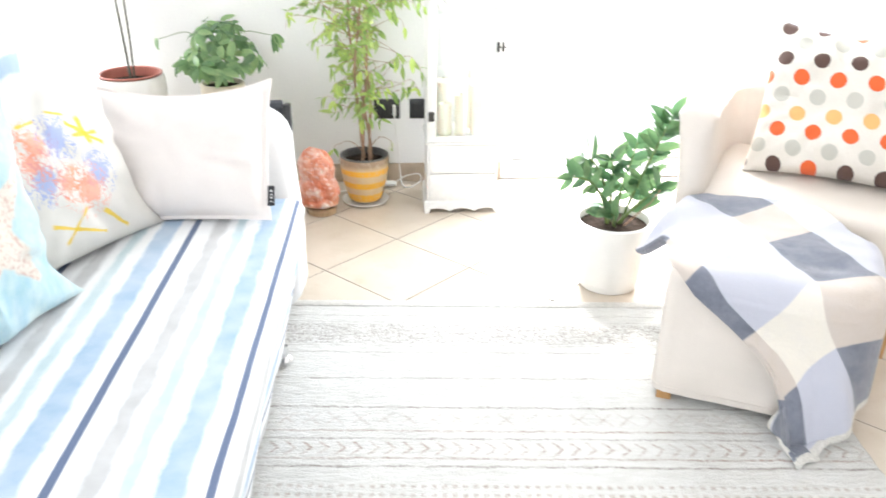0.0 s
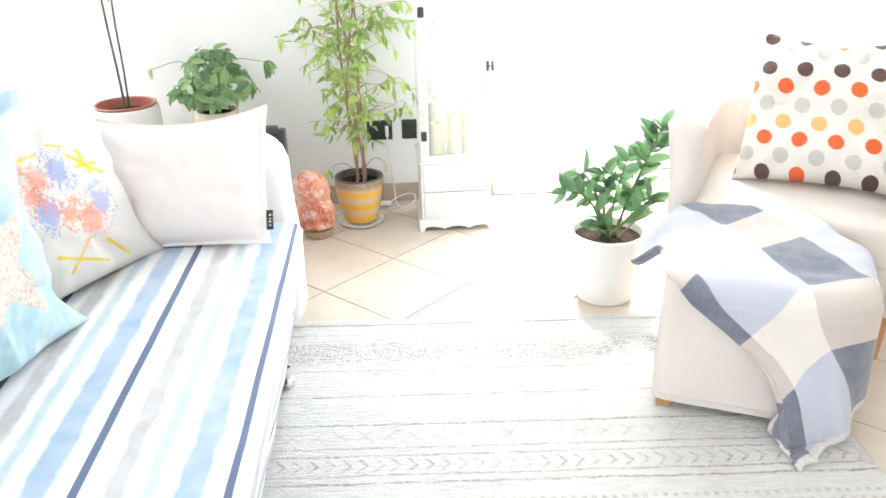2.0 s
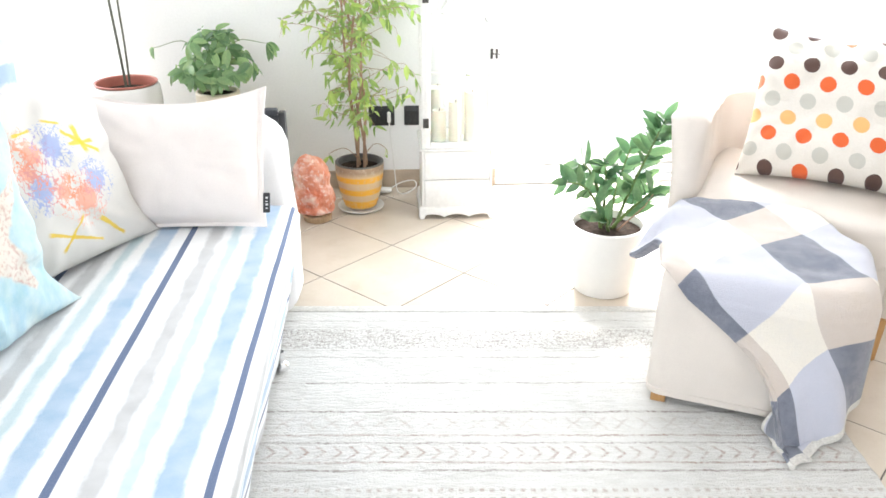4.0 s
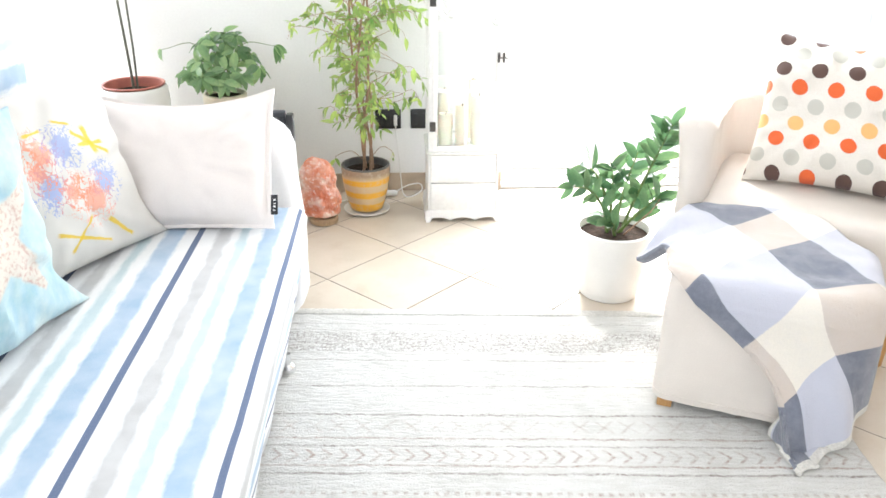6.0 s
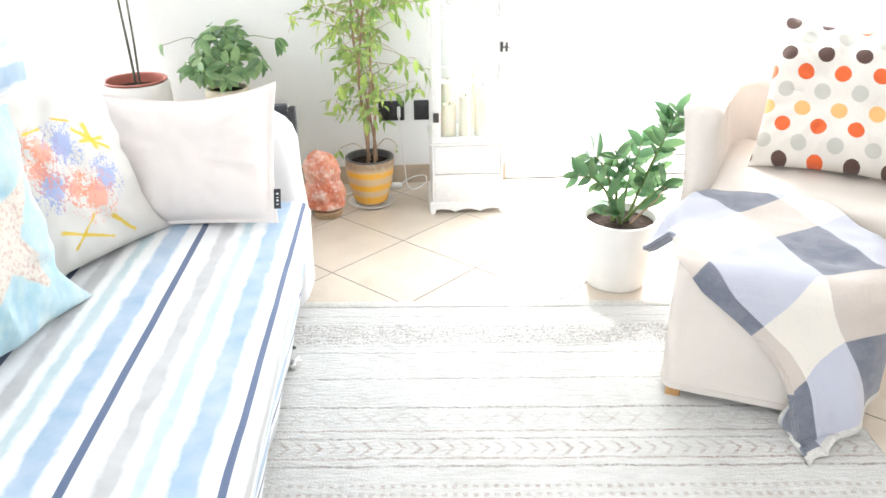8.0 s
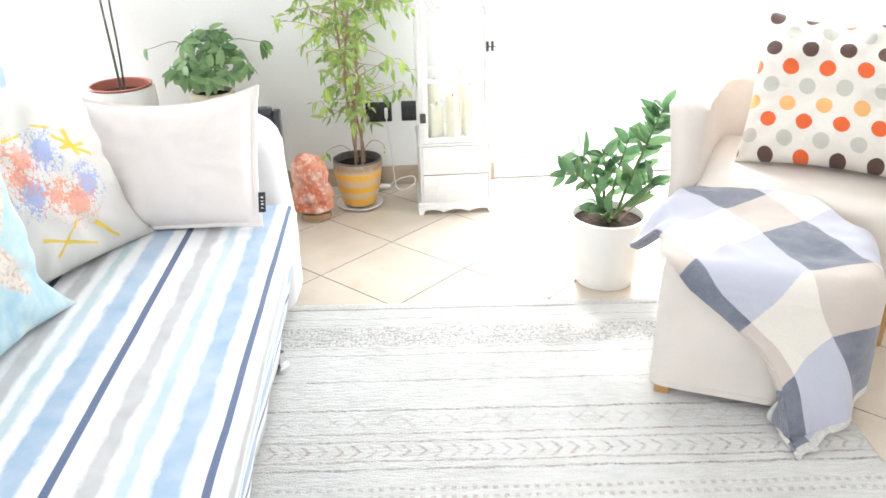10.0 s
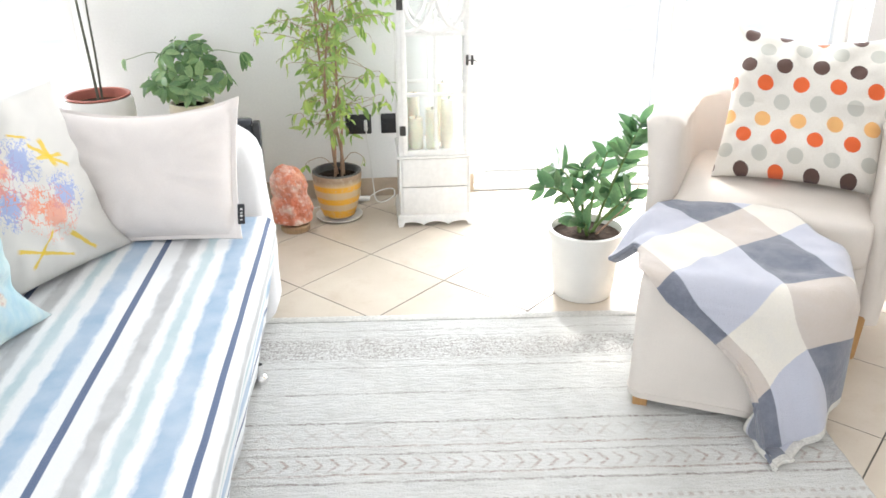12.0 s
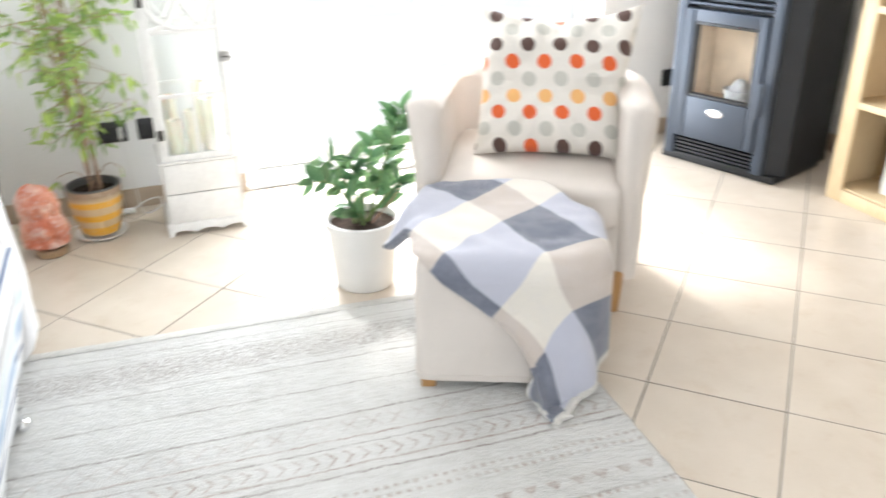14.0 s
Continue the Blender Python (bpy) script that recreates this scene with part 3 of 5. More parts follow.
def soft_box(x0, x1, y0, y1, z0, z1, r=0.04, n=14, puff=0.01, seed=0.0, wrinkle=0.004):
    """An upholstered block with rounded edges and slightly puffed faces."""
    bm = bmesh.new()
    c = Vector(((x0 + x1) / 2, (y0 + y1) / 2, (z0 + z1) / 2))
    hsz = Vector((x1 - x0, y1 - y0, z1 - z0)) / 2
    bmesh.ops.create_cube(bm, size=2)
    bmesh.ops.subdivide_edges(bm, edges=bm.edges[:], cuts=n, use_grid_fill=True)
    for v in bm.verts:
        q = Vector(v.co)
        p = Vector([q[k] * hsz[k] for k in range(3)])
        inner = Vector([max(-(hsz[k] - r), min(hsz[k] - r, p[k])) for k in range(3)])
        d = p - inner
        if d.length > 1e-9:
            p = inner + d.normalized() * r
        bulge = [1 - q[k] ** 2 for k in range(3)]
        for k in range(3):
            if abs(q[k]) > 0.999:
                p[k] += math.copysign(puff * bulge[(k + 1) % 3] * bulge[(k + 2) % 3], q[k])
        w = noise.noise((p.x * 7 + seed, p.y * 7, p.z * 7)) + 0.5 * noise.noise((p.x * 19 + seed, p.y * 19, p.z * 11))
        dn = d.normalized() if d.length > 1e-9 else Vector((0, 0, 0))
        v.co = c + p + dn * w * wrinkle
    return bm


def bars(parent, name, material, specs, label=""):
    for s in specs:
        part(name, box(*s, bevel=0.002, seg=1), material, parent, label)


# ---- the room ----
BACK, LEFT, RIGHT, NEAR, TOP = 3.35, -2.25, 3.02, -2.6, 2.65
# the third opening is out of view, added only to house the fill lamp
WIN_R, WIN_L, WIN_S_ADDED = (0.45, 2.09), (-2.22, -1.03), (-2.2, -0.1)

floor = lone("floor", box(LEFT - 0.2, RIGHT + 0.2, NEAR - 0.2, BACK + 0.28, -0.14, -0.0010), M["grout"], Matrix(), "beige ceramic tiles laid diagonally with thin dark grout", "floor", kind="structure", smooth=False)
lone("ceiling", box(LEFT - 0.2, RIGHT + 0.2, NEAR - 0.2, BACK + 0.28, TOP, TOP + 0.15), M["ceiling"], Matrix(), "plain white painted ceiling", "ceiling", kind="structure", smooth=False)


def back_wall():
    bm = bmesh.new()
    y0, y1 = BACK, BACK + 0.28
    for x0, x1, z0, z1 in ((LEFT - 0.2, WIN_L[0], -0.0, TOP), (WIN_L[0], WIN_L[1], 2.14, TOP), (WIN_L[1], WIN_R[0], -0.0, TOP),
                           (WIN_R[0], WIN_R[1], 2.14, TOP), (WIN_R[1], RIGHT + 0.2, -0.0, TOP)):
        box(x0, x1, y0, y1, z0, z1, bm=bm)
    lone("wall_north", bm, M["wall"], Matrix(), "white plastered wall with two window openings", "wall", kind="structure", smooth=False)


back_wall()
lone("wall_west", box(LEFT - 0.2, LEFT, NEAR, BACK, 0, TOP), M["wall"], Matrix(), "plain white plastered wall", "wall", kind="structure", smooth=False)
lone("wall_east", box(RIGHT, RIGHT + 0.2, NEAR, BACK, 0, TOP), M["wall"], Matrix(), "plain white plastered wall behind the stove", "wall", kind="structure", smooth=False)
# this wall's opening is made up for the fill lamp
bm = bmesh.new()
for s in ((LEFT - 0.2, WIN_S_ADDED[0], 0, TOP), (WIN_S_ADDED[1], RIGHT + 0.2, 0, TOP), (WIN_S_ADDED[0], WIN_S_ADDED[1], 0, 0.88), (WIN_S_ADDED[0], WIN_S_ADDED[1], 2.2, TOP)):
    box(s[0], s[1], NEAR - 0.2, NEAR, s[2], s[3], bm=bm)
lone("wall_south", bm, M["wall"], Matrix(), "white plastered wall with an added opening for fill light", "wall", kind="structure", smooth=False)
lone("ground", box(-90, 90, -90, 90, -0.3, -0.145), M["terrace"], Matrix(), "pale sunlit terrace ground outside", "ground", kind="structure", smooth=False)


def skirting(name, x0, x1, y0, y1):
    """Skirting of cut tile lengths."""
    base = thing(name, Matrix(), "beige ceramic tile skirting along the wall", "skirting", kind="structure")
    along_x = x1 - x0 > y1 - y0
    a0, a1 = (x0, x1) if along_x else (y0, y1)
    k = a0
    while k < a1 - 0.01:
        e = min(k + 0.332, a1)
        s = (k + 0.0015, e - 0.0015, y0, y1, 0.0, 0.078) if along_x else (x0, x1, k + 0.0015, e - 0.0015, 0.0, 0.078)
        part("skirting_tile", box(*s, bevel=0.002, seg=1), M["skirting"], base)
        k = e


skirting("baseboard_north", WIN_L[1], WIN_R[0], BACK - 0.010, BACK - 0.0005)
skirting("baseboard_north_east", WIN_R[1], RIGHT - 0.012, BACK - 0.010, BACK - 0.0005)
skirting("baseboard_east", RIGHT - 0.010, RIGHT - 0.0005, 0.2, BACK - 0.012)


def window(name, x0, x1, z0, z1, leaves, label, y=BACK + 0.08):
    w = thing(name, Matrix.Translation((0, y, 0)), label, "window", kind="structure")
    f = 0.055
    for s in ((x0, x0 + f, -0.03, 0.03, z0, z1), (x1 - f, x1, -0.03, 0.03, z0, z1), (x0 + f, x1 - f, -0.03, 0.03, z1 - f, z1), (x0 + f, x1 - f, -0.03, 0.03, z0, z0 + 0.045)):
        part("window_frame", box(*s, bevel=0.004), M["frame"], w)
    wide = (x1 - x0 - 2 * f) / leaves
    for i in range(leaves):
        a = x0 + f + wide * i
        sash = thing("sash", Matrix(), "", "")
        sash.parent = w
        st = 0.05
        for s in ((a, a + st, -0.02, 0.02, z0 + 0.047, z1 - f - 0.002), (a + wide - st, a + wide, -0.02, 0.02, z0 + 0.047, z1 - f - 0.002),
                  (a + st, a + wide - st, -0.02, 0.02, z1 - f - 0.06, z1 - f - 0.002), (a + st, a + wide - st, -0.02, 0.02, z0 + 0.047, z0 + 0.11)):
            part("sash_rail", box(*s, bevel=0.004), M["frame"], sash)
        pane = part("pane", box(a + st - 0.005, a + wide - st + 0.005, -0.004, 0.004, z0 + 0.105, z1 - f - 0.055), M["glass"], sash)
        pane.visible_shadow = False
    part("window_sill", box(x0, x1, -0.078, 0.19, z0 - 0.02, z0 - 0.001, bevel=0.004), M["frame"], w)


window("window_1", *WIN_R, 0.02, 2.14, 2, "white framed glazed terrace door full of daylight")
window("window_2", *WIN_L, 0.02, 2.14, 1, "white framed glazed door full of daylight")
# the last window is an unseen addition framing the fill lamp
window("unseen_window_3", *WIN_S_ADDED, 0.9, 2.2, 2, "unseen white framed window added for fill light", NEAR - 0.09)

# ---- rug ----


def rug():
    m = pose(-0.06, 2.272, 0, 0, 0, -3.6)
    r = thing("rug", m, "pale grey woven rug with thin taupe lines and patterned borders", "rug")
    bm = bmesh.new()
    w0, w1, l = -1.1, 1.165, 2.3
    nx, ny = 230, 230
    grid = []
    for i in range(nx + 1):
        line = []
        for j in range(ny + 1):
            x, y = w0 + (w1 - w0) * i / nx, -l * j / ny
            ed = min(i, nx - i, j, ny - j)
            z = 0.011 + 0.0022 * noise.noise((x * 45, y * 45, 0)) + 0.002 * noise.noise((x * 9, y * 9, 3)) if ed > 0 else 0.001
            sx = 0.004 * noise.noise((y * 30, 7, x)) if i in (0, nx) else 0
            sy = 0.005 * noise.noise((x * 30, 2, y)) if j in (0, ny) else 0
            line.append(bm.verts.new((x + sx, y + sy, z)))
        grid.append(line)
    for i in range(nx):
        for j in range(ny):
            bm.faces.new((grid[i][j], grid[i + 1][j], grid[i + 1][j + 1], grid[i][j + 1]))
    part("woven_field", bm, M["rug"], r)
    part("binding", box(w0 - 0.004, w1 + 0.004, -0.028, 0.006, 0.001, 0.0145, bevel=0.004), M["rugedge"], r, "cream bound end of the rug")


rug()

# ---- sofa ----


def sofa():
    s = thing("sofa", Matrix.Translation((-0.25, 0.2, 0)), "low daybed sofa under a blue and grey striped cotton cover", "sofa")

    # the seat's cover falls over the front, leaning out a little to its hem
    bm = bmesh.new()
    prof = []
    for k in range(9):
        prof.append((-0.90 + 0.6 * k / 8, 0.4 + 0.006 * math.sin(math.pi * k / 8)))
    for k in range(1, 8):
        a = math.pi / 2 * k / 8
        prof.append((-0.285 + 0.038 * math.sin(a), 0.362 + 0.038 * math.cos(a)))
    for k in range(1, 11):
        z = 0.355 - 0.312 * k / 10
        prof.append((-0.247 - 0.066 * k / 10, z))
    ny = 90
    rows = []
    for j in range(ny + 1):
        y = 0.22 + 1.93 * j / ny
        row = []
        for i, (x, z) in enumerate(prof):
            side = max(0, i - 14) / 12
            dx = side * (0.006 * math.sin(y * 23 + 1.3) + 0.008 * noise.noise((y * 7, 1, 2)))
            dz = 0.004 * noise.noise((x * 8, y * 5, 4)) + 0.0015 * noise.noise((x * 30, y * 18, 1))
            row.append(bm.verts.new((x + dx + 0.003 * noise.noise((y * 3, 9, i * 0.01)), y, z + (dz if i < 14 else 0))))
        rows.append(row)
    for a, b in zip(rows, rows[1:]):
        for i in range(len(prof) - 1):
            bm.faces.new((a[i], a[i + 1], b[i + 1], b[i]))
    cover = new("seat_cover", mesh_of("seat_cover", bm, M["stripes"]))
    cover.parent = s
    cover.matrix_parent_inverse = s.matrix_world.inverted()
    base = part("seat_base", box(-0.90, -0.335, 0.24, 2.15, 0.055, 0.385, bevel=0.02), M["arm"], s)
    base.matrix_parent_inverse = s.matrix_world.inverted()
    bm = soft_box(-1.12, -0.293, 2.165, 2.40, 0.012, 0.605, r=0.085, puff=0.012, seed=3)
    for v in bm.verts:
        if v.co.x > -0.6:
            v.co.x += 0.019 * max(0.0, 0.45 - max(v.co.z, 0.1)) / 0.4
    arm = part("armrest", bm, M["arm"], s, "white linen armrest with rounded edges")
    arm.matrix_parent_inverse = s.matrix_world.inverted()
    back = part("backrest", soft_box(-1.16, -0.90, 0.22, 2.165, 0.06, 0.72, r=0.05, puff=0.01, seed=9), M["arm"], s, "white linen backrest")
    back.matrix_parent_inverse = s.matrix_world.inverted()
    roll = part("back_cushion", soft_box(-1.126, -0.861, 0.4, 2.03, 0.41, 0.925, r=0.055, puff=0.015, seed=5, wrinkle=0.01), M["stripes"], s, "back cushion in the striped cover")
    roll.matrix_parent_inverse = s.matrix_world.inverted()
    roll.matrix_basis = Matrix.Translation((0.026, 0, 0))
    for x, y in ((-0.303, 1.95), (-0.303, 0.5), (-1.05, 1.95), (-1.05, 0.5)):
        leg = part("leg", lathe([(0, 0), (0.012, 0.001), (0.019, 0.008), (0.022, 0.018), (0.020, 0.028), (0.012, 0.036), (0.009, 0.065)], 24, centre=(x, y, 0)), M["chrome"], s, "small chrome foot")
        leg.matrix_parent_inverse = s.matrix_world.inverted()


sofa()


def blush_cushion():
    c = thing("cushion", pose(-0.543, 1.985, 0.405, -33, -1.5, -2) , "blush linen cushion with a flanged edge leaning on the armrest", "cushion", "sofa cushions")
    part("filled_cover", cushion(0.465, 0.362, 0.17, 2.0, pinch=0.045, flange=0.055, slump=0.032, wrinkle=0.008), M["blush"], c)
    tag = part("label_tag", box(0.224, 0.241, -0.008, -0.004, 0.035, 0.085, bevel=0.001, seg=1), M["label"], c, "black woven label")
    for k in range(4):
        part("label_mark", box(0.2305, 0.236, -0.0092, -0.0082, 0.044 + k * 0.0085, 0.0465 + k * 0.0085 + 0.002 * (k % 2)), M["labelink"], tag)


blush_cushion()
d2 = thing("cushion", pose(-0.70, 1.775, 0.405, -16, 0, 62.7), "cream cushion painted with blue, coral and yellow splashes", "cushion", "sofa cushions")
painted = cushion(0.54, 0.412, 0.13, 5.0, pinch=0.06, wrinkle=0.012, ear=0.03)
for v in painted.verts:
    v.co.x -= 0.055
part("filled_cover", painted, M["splash"], d2)
d3 = thing("cushion", pose(-0.74, 1.36, 0.405, -4, 0, 76), "turquoise cushion with a beige sea star print", "cushion", "sofa cushions")
part("filled_cover", cushion(0.46, 0.42, 0.12, 8.0, pinch=0.08, wrinkle=0.012, ear=0.06), M["star"], d3)

# ---- armchair with footstool ----
CHAIR = pose(1.056, 2.020, 0, 0, 0, -29)


def armchair():
    ch = thing("armchair", CHAIR, "natural cotton slipcovered tub armchair on beech legs", "armchair")
    # arms and back are one shell that bends round the seat
    hw, dp, th, r = 0.296, 0.60, 0.047, 0.20
    path = [(-hw, 0.055 + (dp - r - 0.055) * k / 26) for k in range(26)]
    path += [(-hw + r - r * math.cos(a), dp - r + r * math.sin(a)) for a in [math.pi / 2 * k / 14 for k in range(15)]]
    path += [(-hw + r + (2 * hw - 2 * r) * k / 6, dp) for k in range(1, 6)]
    path += [(hw - r + r * math.sin(a), dp - r + r * math.cos(a)) for a in [math.pi / 2 * k / 8 for k in range(9)]]
    path += [(hw, dp - r - (dp - r - 0.055) * k / 26) for k in range(1, 27)]
    bm = bmesh.new()
    rings = []
    n = len(path)
    for i, (x, y) in enumerate(path):
        a, b = path[max(0, i - 1)], path[min(n - 1, i + 1)]
        t = Vector((b[0] - a[0], b[1] - a[1], 0)).normalized()
        out = Vector((-t.y, t.x, 0))
        s = min(1, y / dp)
        top = 0.632 - 0.018 * s
        ring = []
        for k in range(9):
            z = 0.112 + (top - th - 0.112) * k / 8
            flare = -0.032 * (1 - k / 8) + 0.012 * noise.noise((y * 16 + x * 9, k * 0.14, 2)) * (1 - k / 8) + 0.005 * noise.noise((y * 34, k * 0.25, 7)) * math.sin(math.pi * k / 9)
            ring.append(Vector((x, y, z)) + out * (th + flare))
        for k in range(1, 8):
            ang = math.pi * k / 8
            ring.append(Vector((x, y, top - th)) + out * th * math.cos(ang) * 1.16 + Vector((0, 0, th * math.sin(ang))))
        for k in range(9):
            z = top - th - (top - th - 0.112) * k / 8
            ring.append(Vector((x, y, z)) - out * (th - 0.005 * noise.noise((y * 12 + x * 6 + k * 0.25, k * 0.22, 5)) - 0.003 * noise.noise((y * 38 + k * 0.4, k * 0.3, 8))))
        # the loose cover hangs in upright folds, most of all at the arm fronts
        loose = 0.001 + 0.014 * math.exp(-y / 0.12)
        wr = []
        for v in ring:
            hang = loose * noise.noise((v.x * 30 + v.z * 5, v.y * 30 + v.z * 4, v.z * 2.5)) + 0.003 * noise.noise(v * 17)
            wr.append(v + out * hang + Vector((0, 0.7 * hang, 0.5 * loose * noise.noise((v.x * 18, v.y * 18, 3)))))
        rings.append([bm.verts.new(v) for v in wr])
    for a, b in zip(rings, rings[1:]):
        for k in range(len(a)):
            bm.faces.new((a[k], a[(k + 1) % len(a)], b[(k + 1) % len(a)], b[k]))
    # the arm fronts are rounded off
    for ring, flip in ((rings[0], False), (rings[-1], True)):
        mid = sum(v.co.x for v in ring) / len(ring)
        prev = ring
        for k in range(1, 6):
            ang = math.pi / 2 * k / 6
            nxt = [bm.verts.new((mid + (v.co.x - mid) * math.cos(ang) + 0.010 * math.sin(ang) * noise.noise((v.co.x * 35, k * 0.7, v.co.z * 5)), v.co.y - 0.045 * math.sin(ang), 0.112 + (v.co.z - 0.112) * (1 - 0.06 * (1 - math.cos(ang))))) for v in ring]
            for i in range(len(ring)):
                q = (prev[i], prev[(i + 1) % len(ring)], nxt[(i + 1) % len(ring)], nxt[i])
                bm.faces.new(q if flip else q[::-1])
            prev = nxt
        bm.faces.new(prev if flip else prev[::-1])
    part("shell", bm, M["slip"], ch, "curved slipcovered arms and back")
    part("seat", soft_box(-0.262, 0.262, -0.005, 0.53, 0.26, 0.405, r=0.035, puff=0.007, seed=2), M["slip"], ch, "padded seat")
    part("front_panel", soft_box(-0.258, 0.258, 0.012, 0.07, 0.112, 0.30, r=0.018, puff=0.004, seed=7), M["slip"], ch)
    for x, y in ((-0.29, 0.045), (0.262, 0.03), (-0.27, 0.50), (0.27, 0.50)):
        bm = bmesh.new()
        vs = bmesh.ops.create_cube(bm, size=1)["verts"]
        for v in vs:
            k = 0.030 if v.co.z < 0 else 0.042
            v.co = (x + v.co.x * k, y + v.co.y * k, 0.0 if v.co.z < 0 else 0.135)
        bmesh.ops.bevel(bm, geom=bm.edges[:], offset=0.004, segments=2, affect="EDGES")
        part("leg", bm, M["legwood"], ch, "golden beech leg")


armchair()
dc = thing("cushion", pose(1.204, 2.182, 0.410, -26, 0, -30.8), "cream cushion printed with orange, brown and sand dots", "cushion")
part("filled_cover", cushion(0.45, 0.45, 0.15, 11.0, pinch=0.07, slump=0.022, wrinkle=0.017, droop=0.035), M["dots"], dc)

STOOL = pose(0.622, 1.755, 0, 0, 0, -25)
SW, SD, ST = 0.46, 0.41, 0.36


def footstool():
    st = thing("footstool", STOOL, "natural cotton slipcovered footstool with short beech feet", "footstool")
    outline = []
    for cx, cy, r, a0 in ((0.035, 0.035, 0.035, 180), (SW - 0.10, 0.10, 0.10, 270), (SW - 0.10, SD - 0.10, 0.10, 0), (0.035, SD - 0.035, 0.035, 90)):
        outline += [(cx + r * math.cos(radians(a0 + 90 * k / 10)), cy + r * math.sin(radians(a0 + 90 * k / 10))) for k in range(11)]
    dense = []
    for k, p in enumerate(outline):
        q = outline[(k + 1) % len(outline)]
        m = max(1, int(math.dist(p, q) / 0.02))
        dense += [(p[0] + (q[0] - p[0]) * i / m, p[1] + (q[1] - p[1]) * i / m) for i in range(m)]
    bm = bmesh.new()
    rings = []
    levels = [(0.034 + 0.29 * k / 14, 1.0 + 0.018 * (1 - k / 14)) for k in range(15)]
    levels += [(0.324 + 0.036 * math.sin(a), 1 - 0.06 * (1 - math.cos(a))) for a in [math.pi / 2 * k / 6 for k in range(1, 7)]]
    levels += [(0.363, 0.7), (0.366, 0.3)]
    for z, k in levels:
        ring = []
        for x, y in dense:
            w = 0.003 * noise.noise((x * 14, y * 14, z * 6)) * (1 if z < 0.3 else 0)
            ring.append(bm.verts.new((SW / 2 + (x - SW / 2) * k + w, SD / 2 + (y - SD / 2) * k + w, z)))
        rings.append(ring)
    n = len(dense)
    for a, b in zip(rings, rings[1:]):
        for k in range(n):
            bm.faces.new((a[k], a[(k + 1) % n], b[(k + 1) % n], b[k]))
    bm.faces.new(rings[-1])
    bm.faces.new(rings[0][::-1])
    part("upholstered_body", bm, M["slip"], st)
    part("skirt_seam", tube([(x * 1.0 + (x - SW / 2) * 0.018, y + (y - SD / 2) * 0.018, 0.050) for x, y in dense + dense[:1]], 0.0022, n=5), M["slip"], st)
    for x, y in ((0.030, 0.022), (SW - 0.05, 0.05), (0.030, SD - 0.03), (SW - 0.05, SD - 0.05)):
        part("foot", box(x - 0.018, x + 0.018, y - 0.018, y + 0.018, 0, 0.045, bevel=0.003), M["legwood"], st, "square beech foot")


footstool()


